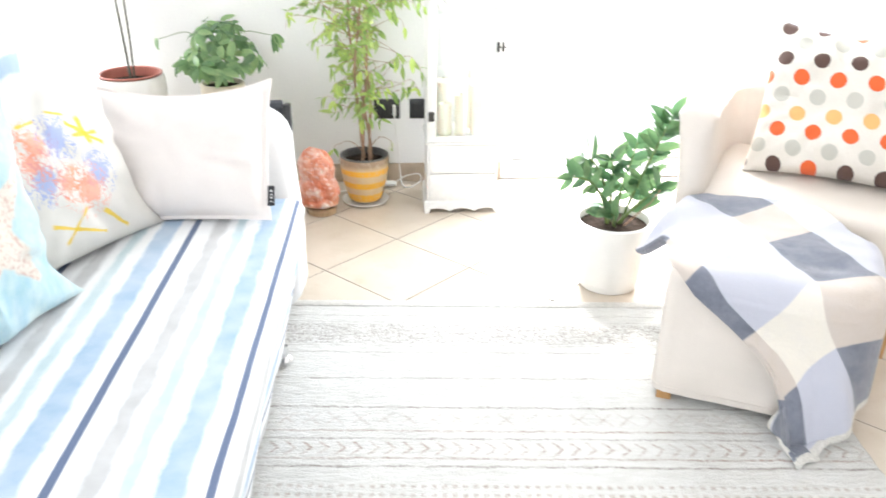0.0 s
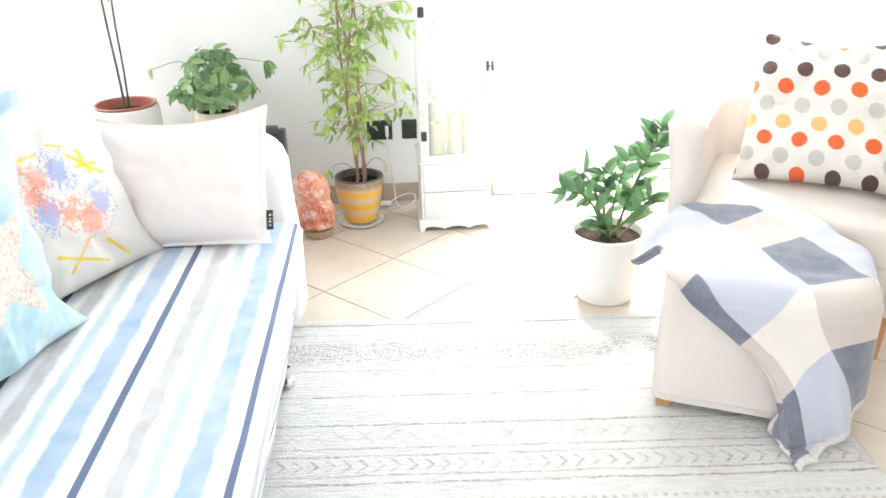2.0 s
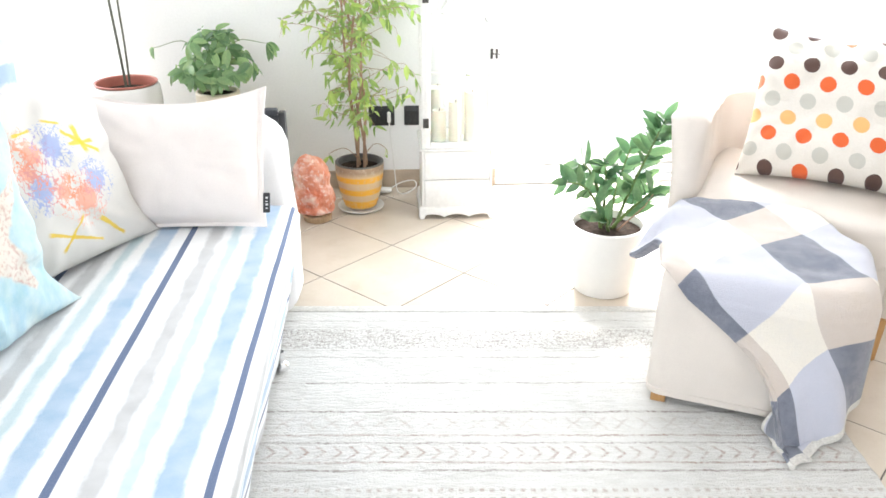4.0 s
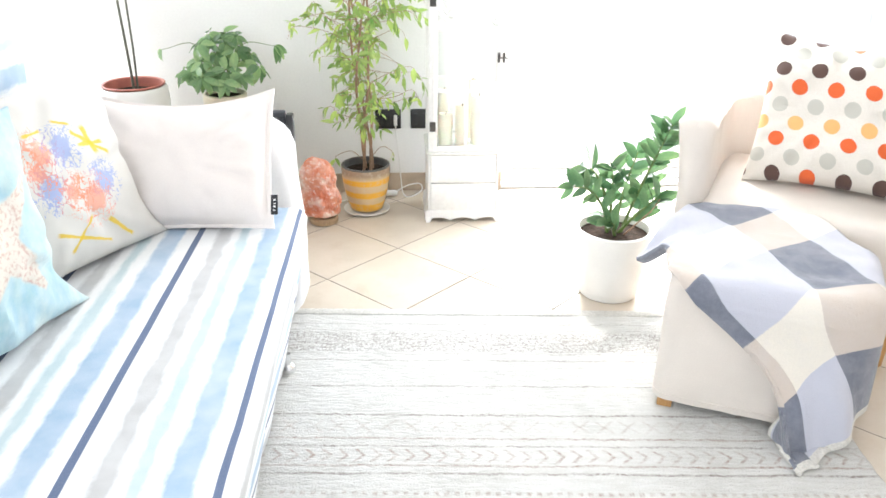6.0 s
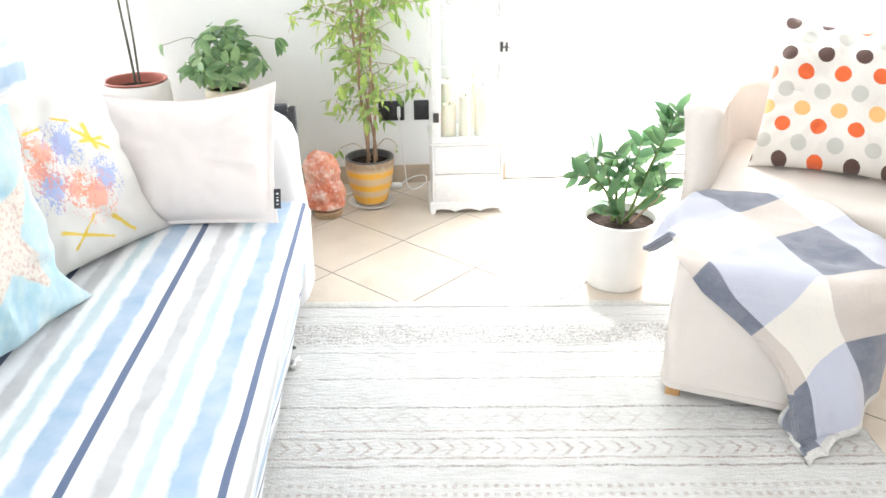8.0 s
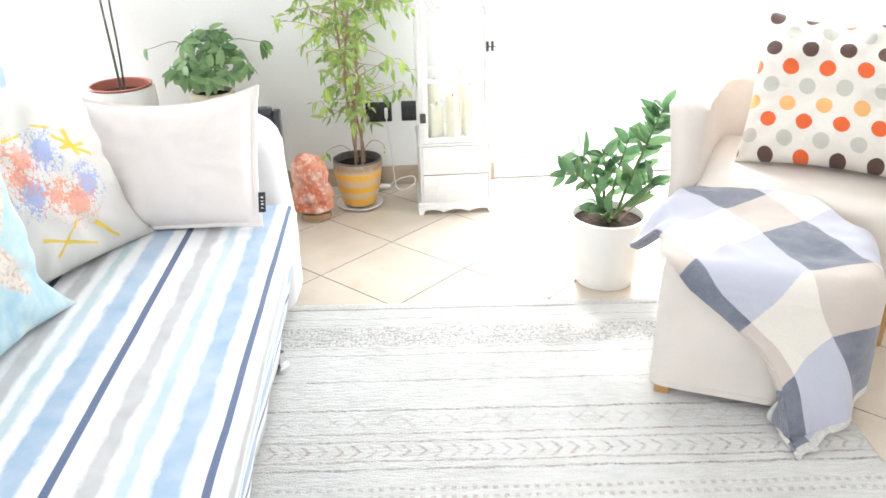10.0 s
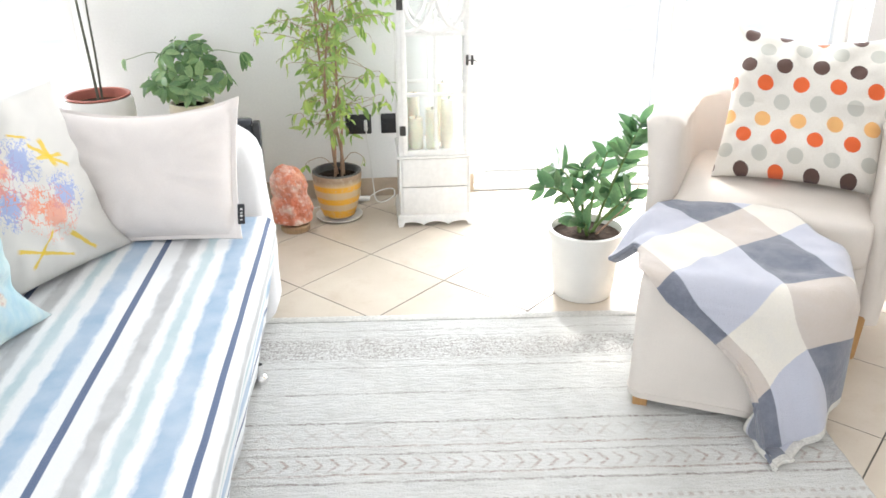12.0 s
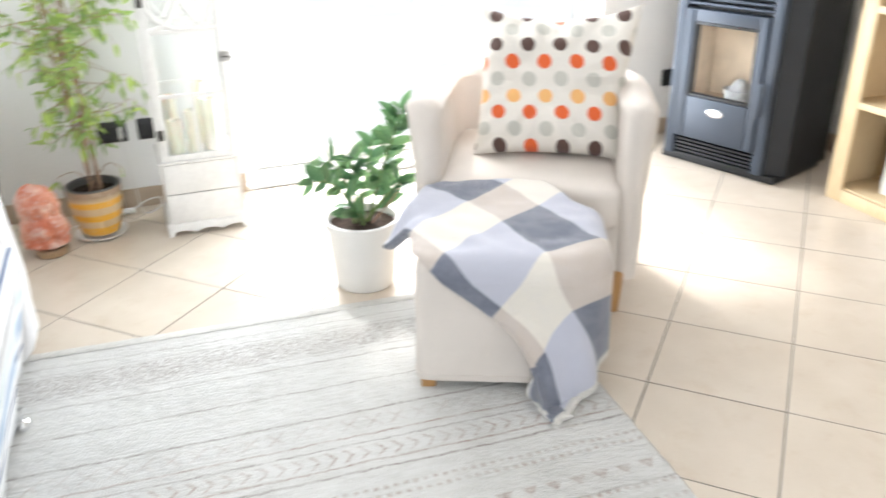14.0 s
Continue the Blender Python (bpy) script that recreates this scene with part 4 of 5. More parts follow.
def blanket():
    """A fleece throw laid askew over the footstool: each thread runs over the top and falls from the edge where it leaves it."""
    A0, A1, B0, B1, na, nb = -0.07, 0.58, -0.29, 0.522, 120, 180
    bend, rb = 0.035, 0.050
    front, arc_r = SW - 0.10, 0.10
    bm = bmesh.new()
    uv = bm.loops.layers.uv.new("UVMap")

    def blend(v, lo, hi):
        k = max(0.0, min(1.0, (v - lo) / (hi - lo)))
        return k * k * (3 - 2 * k)

    def heading(b):
        return radians(-55 + 24 * blend(-b, 0.0, 0.30))

    def centre(b):
        x, y, n = 0.064, 0.023, 24
        for k in range(n):
            h = heading(b * (k + 0.5) / n)
            x, y = x + math.cos(h) * b / n, y + math.sin(h) * b / n
        return x, y

    def outside(x, y):
        """How far a place lies beyond the front and right outline, its distance along that outline and the outward way."""
        if x > front and y < arc_r:
            dx, dy = x - front, arc_r - y
            d = math.hypot(dx, dy)
            return d - arc_r, front + arc_r * math.atan2(dx, dy)
        if x - SW > -y:
            return x - SW, front + arc_r * math.pi / 2 + (y - arc_r)
        return -y, x

    def rim(q):
        """The outline's place and outward way at the distance q along it."""
        if q < front:
            return q, 0.0, 0.0, -1.0
        phi = (q - front) / arc_r
        if phi < math.pi / 2:
            return front + arc_r * math.sin(phi), arc_r - arc_r * math.cos(phi), math.sin(phi), -math.cos(phi)
        return SW, arc_r + (q - front - arc_r * math.pi / 2), 1.0, 0.0

    def slant(a):
        pts = ((-0.2, 0.81), (0.04, 0.81), (0.10, 0.78), (0.32, 0.42), (0.475, 0.12), (0.7, 0.04))
        for (a0, l0), (a1, l1) in zip(pts, pts[1:]):
            if a <= a1:
                return l0 + (l1 - l0) * (a - a0) / (a1 - a0)
        return 0.04

    line = [centre(B0 + (B1 - B0) * j / nb) for j in range(nb + 1)]
    step = (B1 - B0) / nb
    ea = (math.cos(radians(49)), math.sin(radians(49)))
    columns = []
    for i in range(na + 1):
        a = A0 + (A1 - A0) * i / na
        q = fall = None
        col = []
        for j in range(nb + 1):
            b = B0 + step * j
            FOLD = 0.046 + 0.062 * blend(-b, 0.04, 0.17) - 0.018 * blend(b, 0.16, 0.36)
            aa = max(a, FOLD)
            aa = aa if aa < 0.32 else 0.32 + (aa - 0.32) * 0.9
            far = max(0.0, aa - 0.32)
            turn = radians(47 - 34 * blend(b, -0.02, 0.34))
            X = line[j][0] + (aa - far - 0.10) * ea[0] + far * math.cos(turn)
            Y = line[j][1] + (aa - far - 0.10) * ea[1] + far * math.sin(turn)
            lump = 0.013 * noise.noise((X * 8, Y * 8, 1)) + 0.005 * noise.noise((X * 19, Y * 19, 5))
            lump += 0.010 * math.exp(-((a - 0.20 - 0.3 * b) / 0.03) ** 2) * blend(b, -0.3, -0.1) * blend(-b, -0.2, 0.0)
            if q is None:
                d, along = outside(X, Y)
                if d > -bend:
                    q, fall = along, d + bend
            else:
                lam = slant(aa) * (1 - 0.65 * blend(fall, 0.15, 0.28))
                q, fall = q + lam * step, fall + math.sqrt(1 - lam * lam) * step
            if q is None:
                rise = 0.030 * blend(Y, 0.10, 0.42)
                z = ST + 0.014 + lump + rise
                over = max(0.0, -X)
                z -= 0.55 * over * min(1.0, over / 0.06) - 0.014 * math.sin(Y * 45 + 0.6) * min(1.0, over / 0.05)
                back = max(0.0, Y - SD - 0.02)
                z -= 0.9 * back * min(1.0, back / 0.03)
                p = Vector((X if X > 0 else 0.72 * X, min(Y, SD + 0.02 + 0.35 * back), z))
                drop = 0.0
            else:
                x, y, ux, uy = rim(q)
                x, y = x - ux * bend, y - uy * bend
                rise = 0.030 * blend(y, 0.10, 0.42)
                if fall < bend * math.pi / 2:
                    t = fall / bend
                    k = 1 - t / (math.pi / 2)
                    p = Vector((x + ux * rb * math.sin(t), y + uy * rb * math.sin(t), ST + 0.014 - rb + rb * math.cos(t) + (lump + rise) * k))
                    drop = 0.0
                else:
                    drop = fall - bend * math.pi / 2
                    full = blend(drop, 0.05, 0.27)
                    # the free edge stands off in a deep fold; past the cream squares the cloth falls back to the corner
                    ridge = 0.085 * full * max(0.0, 1 - (aa - FOLD) / 0.28) ** 0.8 + 0.022 * full * math.exp(-((aa - 0.29) / 0.035) ** 2)
                    ripple = 0.004 * full * math.sin(aa * 46 + 1.0) + 0.008 * full * noise.noise((q * 8, drop * 4, 9))
                    push = rb + 0.003 + max(-0.02, ridge + ripple)
                    z = ST + 0.014 - rb - drop
                    low = 0.021 + 0.0015 * noise.noise((X * 20, Y * 20, 0))
                    if z < low:
                        push += (low - z) * (0.75 if uy < -0.7 else 0.12)
                        z = low
                    p = Vector((x + ux * push, y + uy * push, z))
            if a < FOLD:
                tuck = (FOLD - a) * (1 - 0.85 * blend(-b, 0.0, 0.08))
                # the margin is turned under, and opens towards the floor
                o = blend(drop, 0.14, 0.30)
                p = p + Vector((0.5 * (1 - o) - 0.42 * o, 0.12 + 0.50 * o, -0.02 * (1 - o))) * tuck + Vector((0.004, 0.012, -0.010)) * min(1.0, tuck / 0.02)
                p.z = max(p.z, 0.02)
            col.append((bm.verts.new(p), a, b))
        columns.append(col)
    for c0, c1 in zip(columns, columns[1:]):
        for j in range(nb):
            quad = (c0[j], c1[j], c1[j + 1], c0[j + 1])
            f = bm.faces.new([v for v, _, _ in quad])
            f.material_index = 1 if quad[2][2] > 0.505 or quad[0][1] < A0 + 0.014 else 0
            for lp, (_, a, b) in zip(f.loops, quad):
                lp[uv].uv = (a + 0.046, b)
    edge = [tuple(c[-1][0].co) for c in columns]
    ob = new("blanket", mesh_of("blanket", bm, M["check"]))
    ob.data.materials.append(M["hem"])
    ob.matrix_world = STOOL
    tagged(ob, "checked fleece blanket in slate, lavender and cream draped over the footstool", "blanket")
    part("hem", tube(edge, 0.0065, n=6), M["hem"], ob, "cream stitched hem")
    so = ob.modifiers.new("thickness", "SOLIDIFY")
    so.thickness, so.offset = 0.012, 0.0
    return ob


blanket()

# ---- lantern cabinet with candles ----


def lantern_cabinet():
    cab = thing("lantern_cabinet", pose(0.2535, 2.995, 0, 0, 0, 0), "distressed white wooden lantern cabinet with glazed door and two drawers", "cabinet")
    W = M["whitepaint"]
    hw, d, top = 0.133, 0.24, 1.02
    part("bottom_shelf", box(-hw, hw, 0.0, d, 0.275, 0.292, bevel=0.002), W, cab)
    part("drawer_case", box(-hw, hw, 0.012, d, 0.03, 0.274, bevel=0.003), W, cab)
    # skirt with a scalloped lower edge
    def skirt(x0, x1, y0, y1):
        bm = bmesh.new()
        n = 36
        lo, hi = [], []
        for k in range(n + 1):
            t = k / n
            z = 0.006 + 0.014 * abs(math.sin(t * math.pi * 3)) ** 0.7 if 0.06 < t < 0.94 else 0.0
            lo.append((x0 + (x1 - x0) * t, y0 + (y1 - y0) * t, z))
        nx, ny = (y1 - y0), -(x1 - x0)
        ln = math.hypot(nx, ny)
        nx, ny = nx / ln * 0.014, ny / ln * 0.014
        for sx, sy, ztop in ((nx * 0.9, ny * 0.9, 0.040), (0, 0, 0.046)):
            lo2 = [bm.verts.new((x + sx, y + sy, z)) for x, y, z in lo]
            hi2 = [bm.verts.new((x + sx * 0.55, y + sy * 0.55, ztop)) for x, y, z in lo]
            for k in range(n):
                bm.faces.new((lo2[k], lo2[k + 1], hi2[k + 1], hi2[k]))
            if sx or sy:
                keep = (lo2, hi2)
        for k in range(n):
            bm.faces.new((keep[0][k], keep[0][k + 1], lo2[k + 1], lo2[k]))
            bm.faces.new((keep[1][k], keep[1][k + 1], hi2[k + 1], hi2[k]))
        part("scalloped_skirt", bm, W, cab, smooth=False)

    skirt(-hw - 0.01, hw + 0.01, 0.0, 0.0)
    skirt(-hw, -hw, d, 0.0)
    skirt(hw, hw, 0.0, d)
    for z0, z1 in ((0.046, 0.154), (0.1575, 0.266)):
        part("drawer", box(-hw + 0.010, hw - 0.010, -0.002, 0.012, z0, z1, bevel=0.0015), W, cab)
    for x in (-hw, hw - 0.0085):
        part("case_stile", box(x, x + 0.0085, -0.0005, 0.0119, 0.046, 0.269, bevel=0.001, seg=1), W, cab)
    part("ledge", box(-hw - 0.008, hw + 0.008, -0.010, d + 0.006, 0.270, 0.279, bevel=0.003), W, cab)
    for x in (-hw, hw - 0.028):
        for y in (0.002, d - 0.028):
            part("post", box(x, x + 0.028, y, y + 0.026, 0.279, top, bevel=0.002), W, cab)
    part("cabinet_top", box(-hw - 0.014, hw + 0.014, -0.014, d + 0.014, top, top + 0.022, bevel=0.006), W, cab)
    part("crest", box(-hw + 0.02, hw - 0.02, 0.02, d - 0.02, top + 0.022, top + 0.06, bevel=0.012), W, cab)

    def lattice(name, y, x0, x1):
        dr = part(name, box(x0, x0 + 0.018, y - 0.006, y + 0.006, 0.282, top - 0.002, bevel=0.002), W, cab, "glazed lattice frame")
        part("stile", box(x1 - 0.018, x1, y - 0.006, y + 0.006, 0.282, top - 0.002, bevel=0.002), W, dr)
        part("rail", box(x0 + 0.018, x1 - 0.018, y - 0.006, y + 0.006, 0.282, 0.302, bevel=0.002), W, dr)
        part("rail", box(x0 + 0.018, x1 - 0.018, y - 0.006, y + 0.006, top - 0.03, top - 0.002, bevel=0.002), W, dr)
        part("muntin", box((x0 + x1) / 2 - 0.006, (x0 + x1) / 2 + 0.006, y - 0.005, y + 0.005, 0.302, 0.80, bevel=0.001, seg=1), W, dr)
        for z in (0.508, 0.722):
            part("muntin", box(x0 + 0.018, x1 - 0.018, y - 0.0052, y + 0.0052, z - 0.006, z + 0.006, bevel=0.001, seg=1), W, dr)
        cxm = (x0 + x1) / 2
        wide = (x1 - x0) / 2 - 0.018
        for sgn in (-1, 1):
            pts = [(cxm + sgn * (wide - wide * 1.0 * math.sin(t)), y, 0.728 + 0.16 * (1 - math.cos(t))) for t in [math.pi / 2 * k / 10 for k in range(11)]]
            part("arched_muntin", tube(pts, 0.009, n=8), W, dr)
            pts = [(cxm + sgn * wide * math.sin(t), y, 0.728 + 0.10 * (1 - math.cos(t))) for t in [math.pi / 2 * k / 10 for k in range(11)]]
            part("arched_muntin", tube(pts, 0.008, n=8), W, dr)
        pane = part("pane", box(x0 + 0.017, x1 - 0.017, y - 0.001, y + 0.001, 0.30, top - 0.028), M["glass"], dr)
        pane.visible_shadow = False
        return dr

    door = lattice("glazed_door", 0.002, -hw + 0.014, hw - 0.004)
    lattice("back_lattice", d - 0.012, -hw + 0.028, hw - 0.028)
    for y0, y1 in ((0.03, d - 0.03),):
        for x in (-hw + 0.012, hw - 0.012):
            for z in (0.508, 0.722):
                part("side_muntin", box(x - 0.004, x + 0.004, y0, y1, z - 0.006, z + 0.006), W, cab)
            p = part("side_pane", box(x - 0.001, x + 0.001, y0 - 0.002, y1 + 0.002, 0.293, top), M["glass"], cab)
            p.visible_shadow = False
    for z in (0.360, 0.805):
        part("hinge", box(-hw + 0.004, -hw + 0.026, -0.009, -0.0045, z, z + 0.036, bevel=0.0015, seg=1), M["iron"], cab, "dark metal hinge")
    bm = box(hw - 0.020, hw - 0.011, -0.012, -0.006, 0.612, 0.648, bevel=0.002, seg=1)
    box(hw - 0.002, hw + 0.007, -0.012, -0.006, 0.612, 0.648, bevel=0.002, seg=1, bm=bm)
    tube([(hw - 0.017, -0.013, 0.630), (hw + 0.012, -0.014, 0.630), (hw + 0.018, -0.015, 0.622)], 0.0025, n=6, bm=bm)
    part("latch", bm, M["iron"], cab, "dark metal hook latch")
    return cab


lantern_cabinet()


def candle(x, y, r, h, label):
    c = thing("candle", pose(x, y, 0.2925), label, "candle", "candles in the lantern")
    part("wax", lathe([(0, 0), (r * 0.97, 0), (r, 0.004), (r, h - 0.006), (r * 0.97, h), (r * 0.86, h + 0.001), (r * 0.7, h - 0.010), (0, h - 0.013)], 28), M["wax"], c)
    part("wick", tube([(0, 0, h - 0.014), (0.001, 0, h), (0.003, 0, h + 0.008)], 0.0014, n=6), M["wick"], c)


candle(0.188, 3.055, 0.026, 0.118, "short ivory pillar candle inside the lantern")
candle(0.248, 3.05, 0.024, 0.150, "ivory pillar candle inside the lantern")
candle(0.312, 3.06, 0.030, 0.185, "tall ivory pillar candle inside the lantern")
candle(0.185, 3.135, 0.022, 0.19, "slim ivory candle at the back of the lantern")
candle(0.295, 3.145, 0.022, 0.225, "slim tall ivory candle at the back of the lantern")

# ---- leaves and plants ----


def leaf_mesh(name, material, length, width, fold=0.25, curl=0.2, n=6, tip=1.6):
    """A pointed leaf along +y, folded at the midrib and curling down."""
    bm = bmesh.new()
    rows = []
    for k in range(n + 1):
        t = k / n
        w = width / 2 * math.sin(math.pi * min(1, t ** 0.8 * 0.97 + 0.03)) ** (0.75 if t < 0.5 else tip * 0.6)
        y, z = length * t, -curl * length * t * t
        if k == n:
            rows.append([bm.verts.new((0, y, z))])
        else:
            rows.append([bm.verts.new((-w, y, z + fold * w)), bm.verts.new((0, y, z)), bm.verts.new((w, y, z + fold * w))])
    for a, b in zip(rows, rows[1:]):
        if len(b) == 3:
            bm.faces.new((a[0], a[1], b[1], b[0]))
            bm.faces.new((a[1], a[2], b[2], b[1]))
        else:
            bm.faces.new((a[0], a[1], b[0]))
            bm.faces.new((a[1], a[2], b[0]))
    me = bpy.data.meshes.new(name)
    bmesh.ops.recalc_face_normals(bm, faces=bm.faces)
    bm.to_mesh(me)
    bm.free()
    me.materials.append(material)
    for p in me.polygons:
        p.use_smooth = True
    return me


def put_leaf(me, parent, at, along, up, size):
    """One leaf object at a place, pointing along, its face to up."""
    y = Vector(along).normalized()
    z = Vector(up) - y * Vector(up).dot(y)
    z = z.normalized() if z.length > 1e-5 else y.orthogonal().normalized()
    x = y.cross(z)
    ob = new("leaf", me)
    ob.parent = parent
    rot = Matrix((x, y, z)).transposed().to_4x4()
    ob.matrix_basis = Matrix.Translation(at) @ rot @ Matrix.Diagonal((size, size, size, 1))
    return ob


def ficus():
    rnd = random.Random(4)
    f = thing("weeping_fig", pose(-0.118, 3.125, 0), "weeping fig with light green leaves in a banded terracotta pot", "potted plant")
    pot = part("pot", lathe([(0, 0.012), (0.058, 0.012), (0.063, 0.016), (0.073, 0.045), (0.083, 0.085), (0.090, 0.125), (0.0945, 0.165), (0.0955, 0.186), (0.0935, 0.190)], 48), M["pot"], f, "terracotta pot with yellow glazed bands")
    part("lip", lathe([(0.0937, 0.188), (0.0945, 0.1935), (0.091, 0.196), (0.085, 0.1945), (0.083, 0.165), (0.0, 0.160)], 48), M["lip"], pot, "dark grey glazed lip")
    part("soil", lathe([(0, 0.172), (0.05, 0.174), (0.0825, 0.168)], 30), M["soil"], pot, "dark potting soil")
    part("saucer", lathe([(0, 0.0), (0.074, 0.0), (0.090, 0.008), (0.092, 0.013), (0.088, 0.013), (0.070, 0.006), (0, 0.006)], 48), M["saucer"], f, "white saucer")
    tops = []
    tr = None
    for k in range(4):
        a = k * math.pi / 2 + 0.5
        pts = []
        for j in range(15):
            z = 0.165 + j * 0.068
            tw = a + j * 0.35
            rr = 0.017 + 0.0022 * j + 0.004 * math.sin(j * 1.3 + k)
            pts.append((rr * math.cos(tw) - 0.0025 * j + 0.012, rr * math.sin(tw), z))
        stem = part("trunk", tube(spline(pts, 3), 0.0056, 0.0026, 8), M["bark"], f, "slender brown stem")
        tr = tr or stem
        tops.append([Vector(p) for p in pts])
    meshes = [leaf_mesh("fig_leaf", M["ficus"], 0.048, 0.0155, 0.3, 0.25, 5), leaf_mesh("fig_leaf_broad", M["ficus"], 0.048, 0.019, 0.2, 0.4, 5)]
    spots = []
    for b in range(150):
        src = tops[b % 4][rnd.randrange(3, 15)]
        a = rnd.uniform(0, 2 * math.pi)
        reach = rnd.uniform(0.03, 0.25) * (0.6 if src.z < 0.40 else 1.0)
        end = src + Vector((math.cos(a) * reach, math.sin(a) * reach * 0.7, rnd.uniform(-0.05, 0.12)))
        end.y = min(end.y, 0.18)
        end.x = max(-0.25, min(end.x, 0.20))
        drop = end + Vector((math.cos(a) * 0.03, math.sin(a) * 0.02, -rnd.uniform(0.0, 0.05)))
        drop.y = min(drop.y, 0.19)
        pts = spline([src, (src + end) / 2 + Vector((rnd.uniform(-0.03, 0.03), rnd.uniform(-0.02, 0.02), rnd.uniform(-0.015, 0.035))), end, drop], 4)
        part("twig", tube(pts, 0.0013, 0.0005, 5), M["bark"], tr)
        spots.append(pts)
    for low in (((0.0, 0, 0.2), (-0.05, -0.03, 0.255), (-0.105, -0.05, 0.245), (-0.115, -0.055, 0.225)), ((0.01, 0, 0.2), (0.06, -0.03, 0.27), (0.10, -0.04, 0.26), (0.11, -0.045, 0.235))):
        pts = spline(low, 4)
        part("twig", tube(pts, 0.0016, 0.0007, 5), M["bark"], tr)
        spots.append(pts[6:])
    made = 0
    rest = []
    for pts in reversed(spots):
        for k, p in enumerate(pts[2:]):
            for side in (-1, 1):
                if rnd.random() < 0.74:
                    continue
                d = (pts[min(len(pts) - 1, k + 4)] - pts[min(len(pts) - 2, k + 2)]).normalized()
                s = d.cross(Vector((0, 0, 1)))
                al = d * 0.4 + s * side * rnd.uniform(0.1, 0.9) + Vector((rnd.uniform(-0.7, 0.7), rnd.uniform(-0.6, 0.4), -rnd.uniform(-0.5, 1.5)))
                up = Vector((rnd.uniform(-0.8, 0.8), rnd.uniform(-1.0, 0.3), rnd.uniform(0.3, 1.0)))
                size = rnd.uniform(0.6, 1.2)
                if made < 296 and p.z < 0.86:
                    put_leaf(meshes[made % 2], f, p, al, up, size)
                    made += 1
                else:
                    rest.append((p, al, up, size))
    # the leaves past the first three hundred, joined
    verts, faces = [], []
    src = meshes[0]
    for p, al, up, size in rest:
        y = al.normalized()
        z = up - y * up.dot(y)
        z.normalize()
        rot = Matrix((y.cross(z), y, z)).transposed()
        base = len(verts)
        verts += [p + rot @ (v.co * size) for v in src.vertices]
        faces += [[base + i for i in q.vertices] for q in src.polygons]
    me = bpy.data.meshes.new("foliage")
    me.from_pydata(verts, [], faces)
    me.materials.append(M["ficus"])
    ob = new("foliage", me)
    ob.parent = f
    ob["kind"] = "stuff"


ficus()


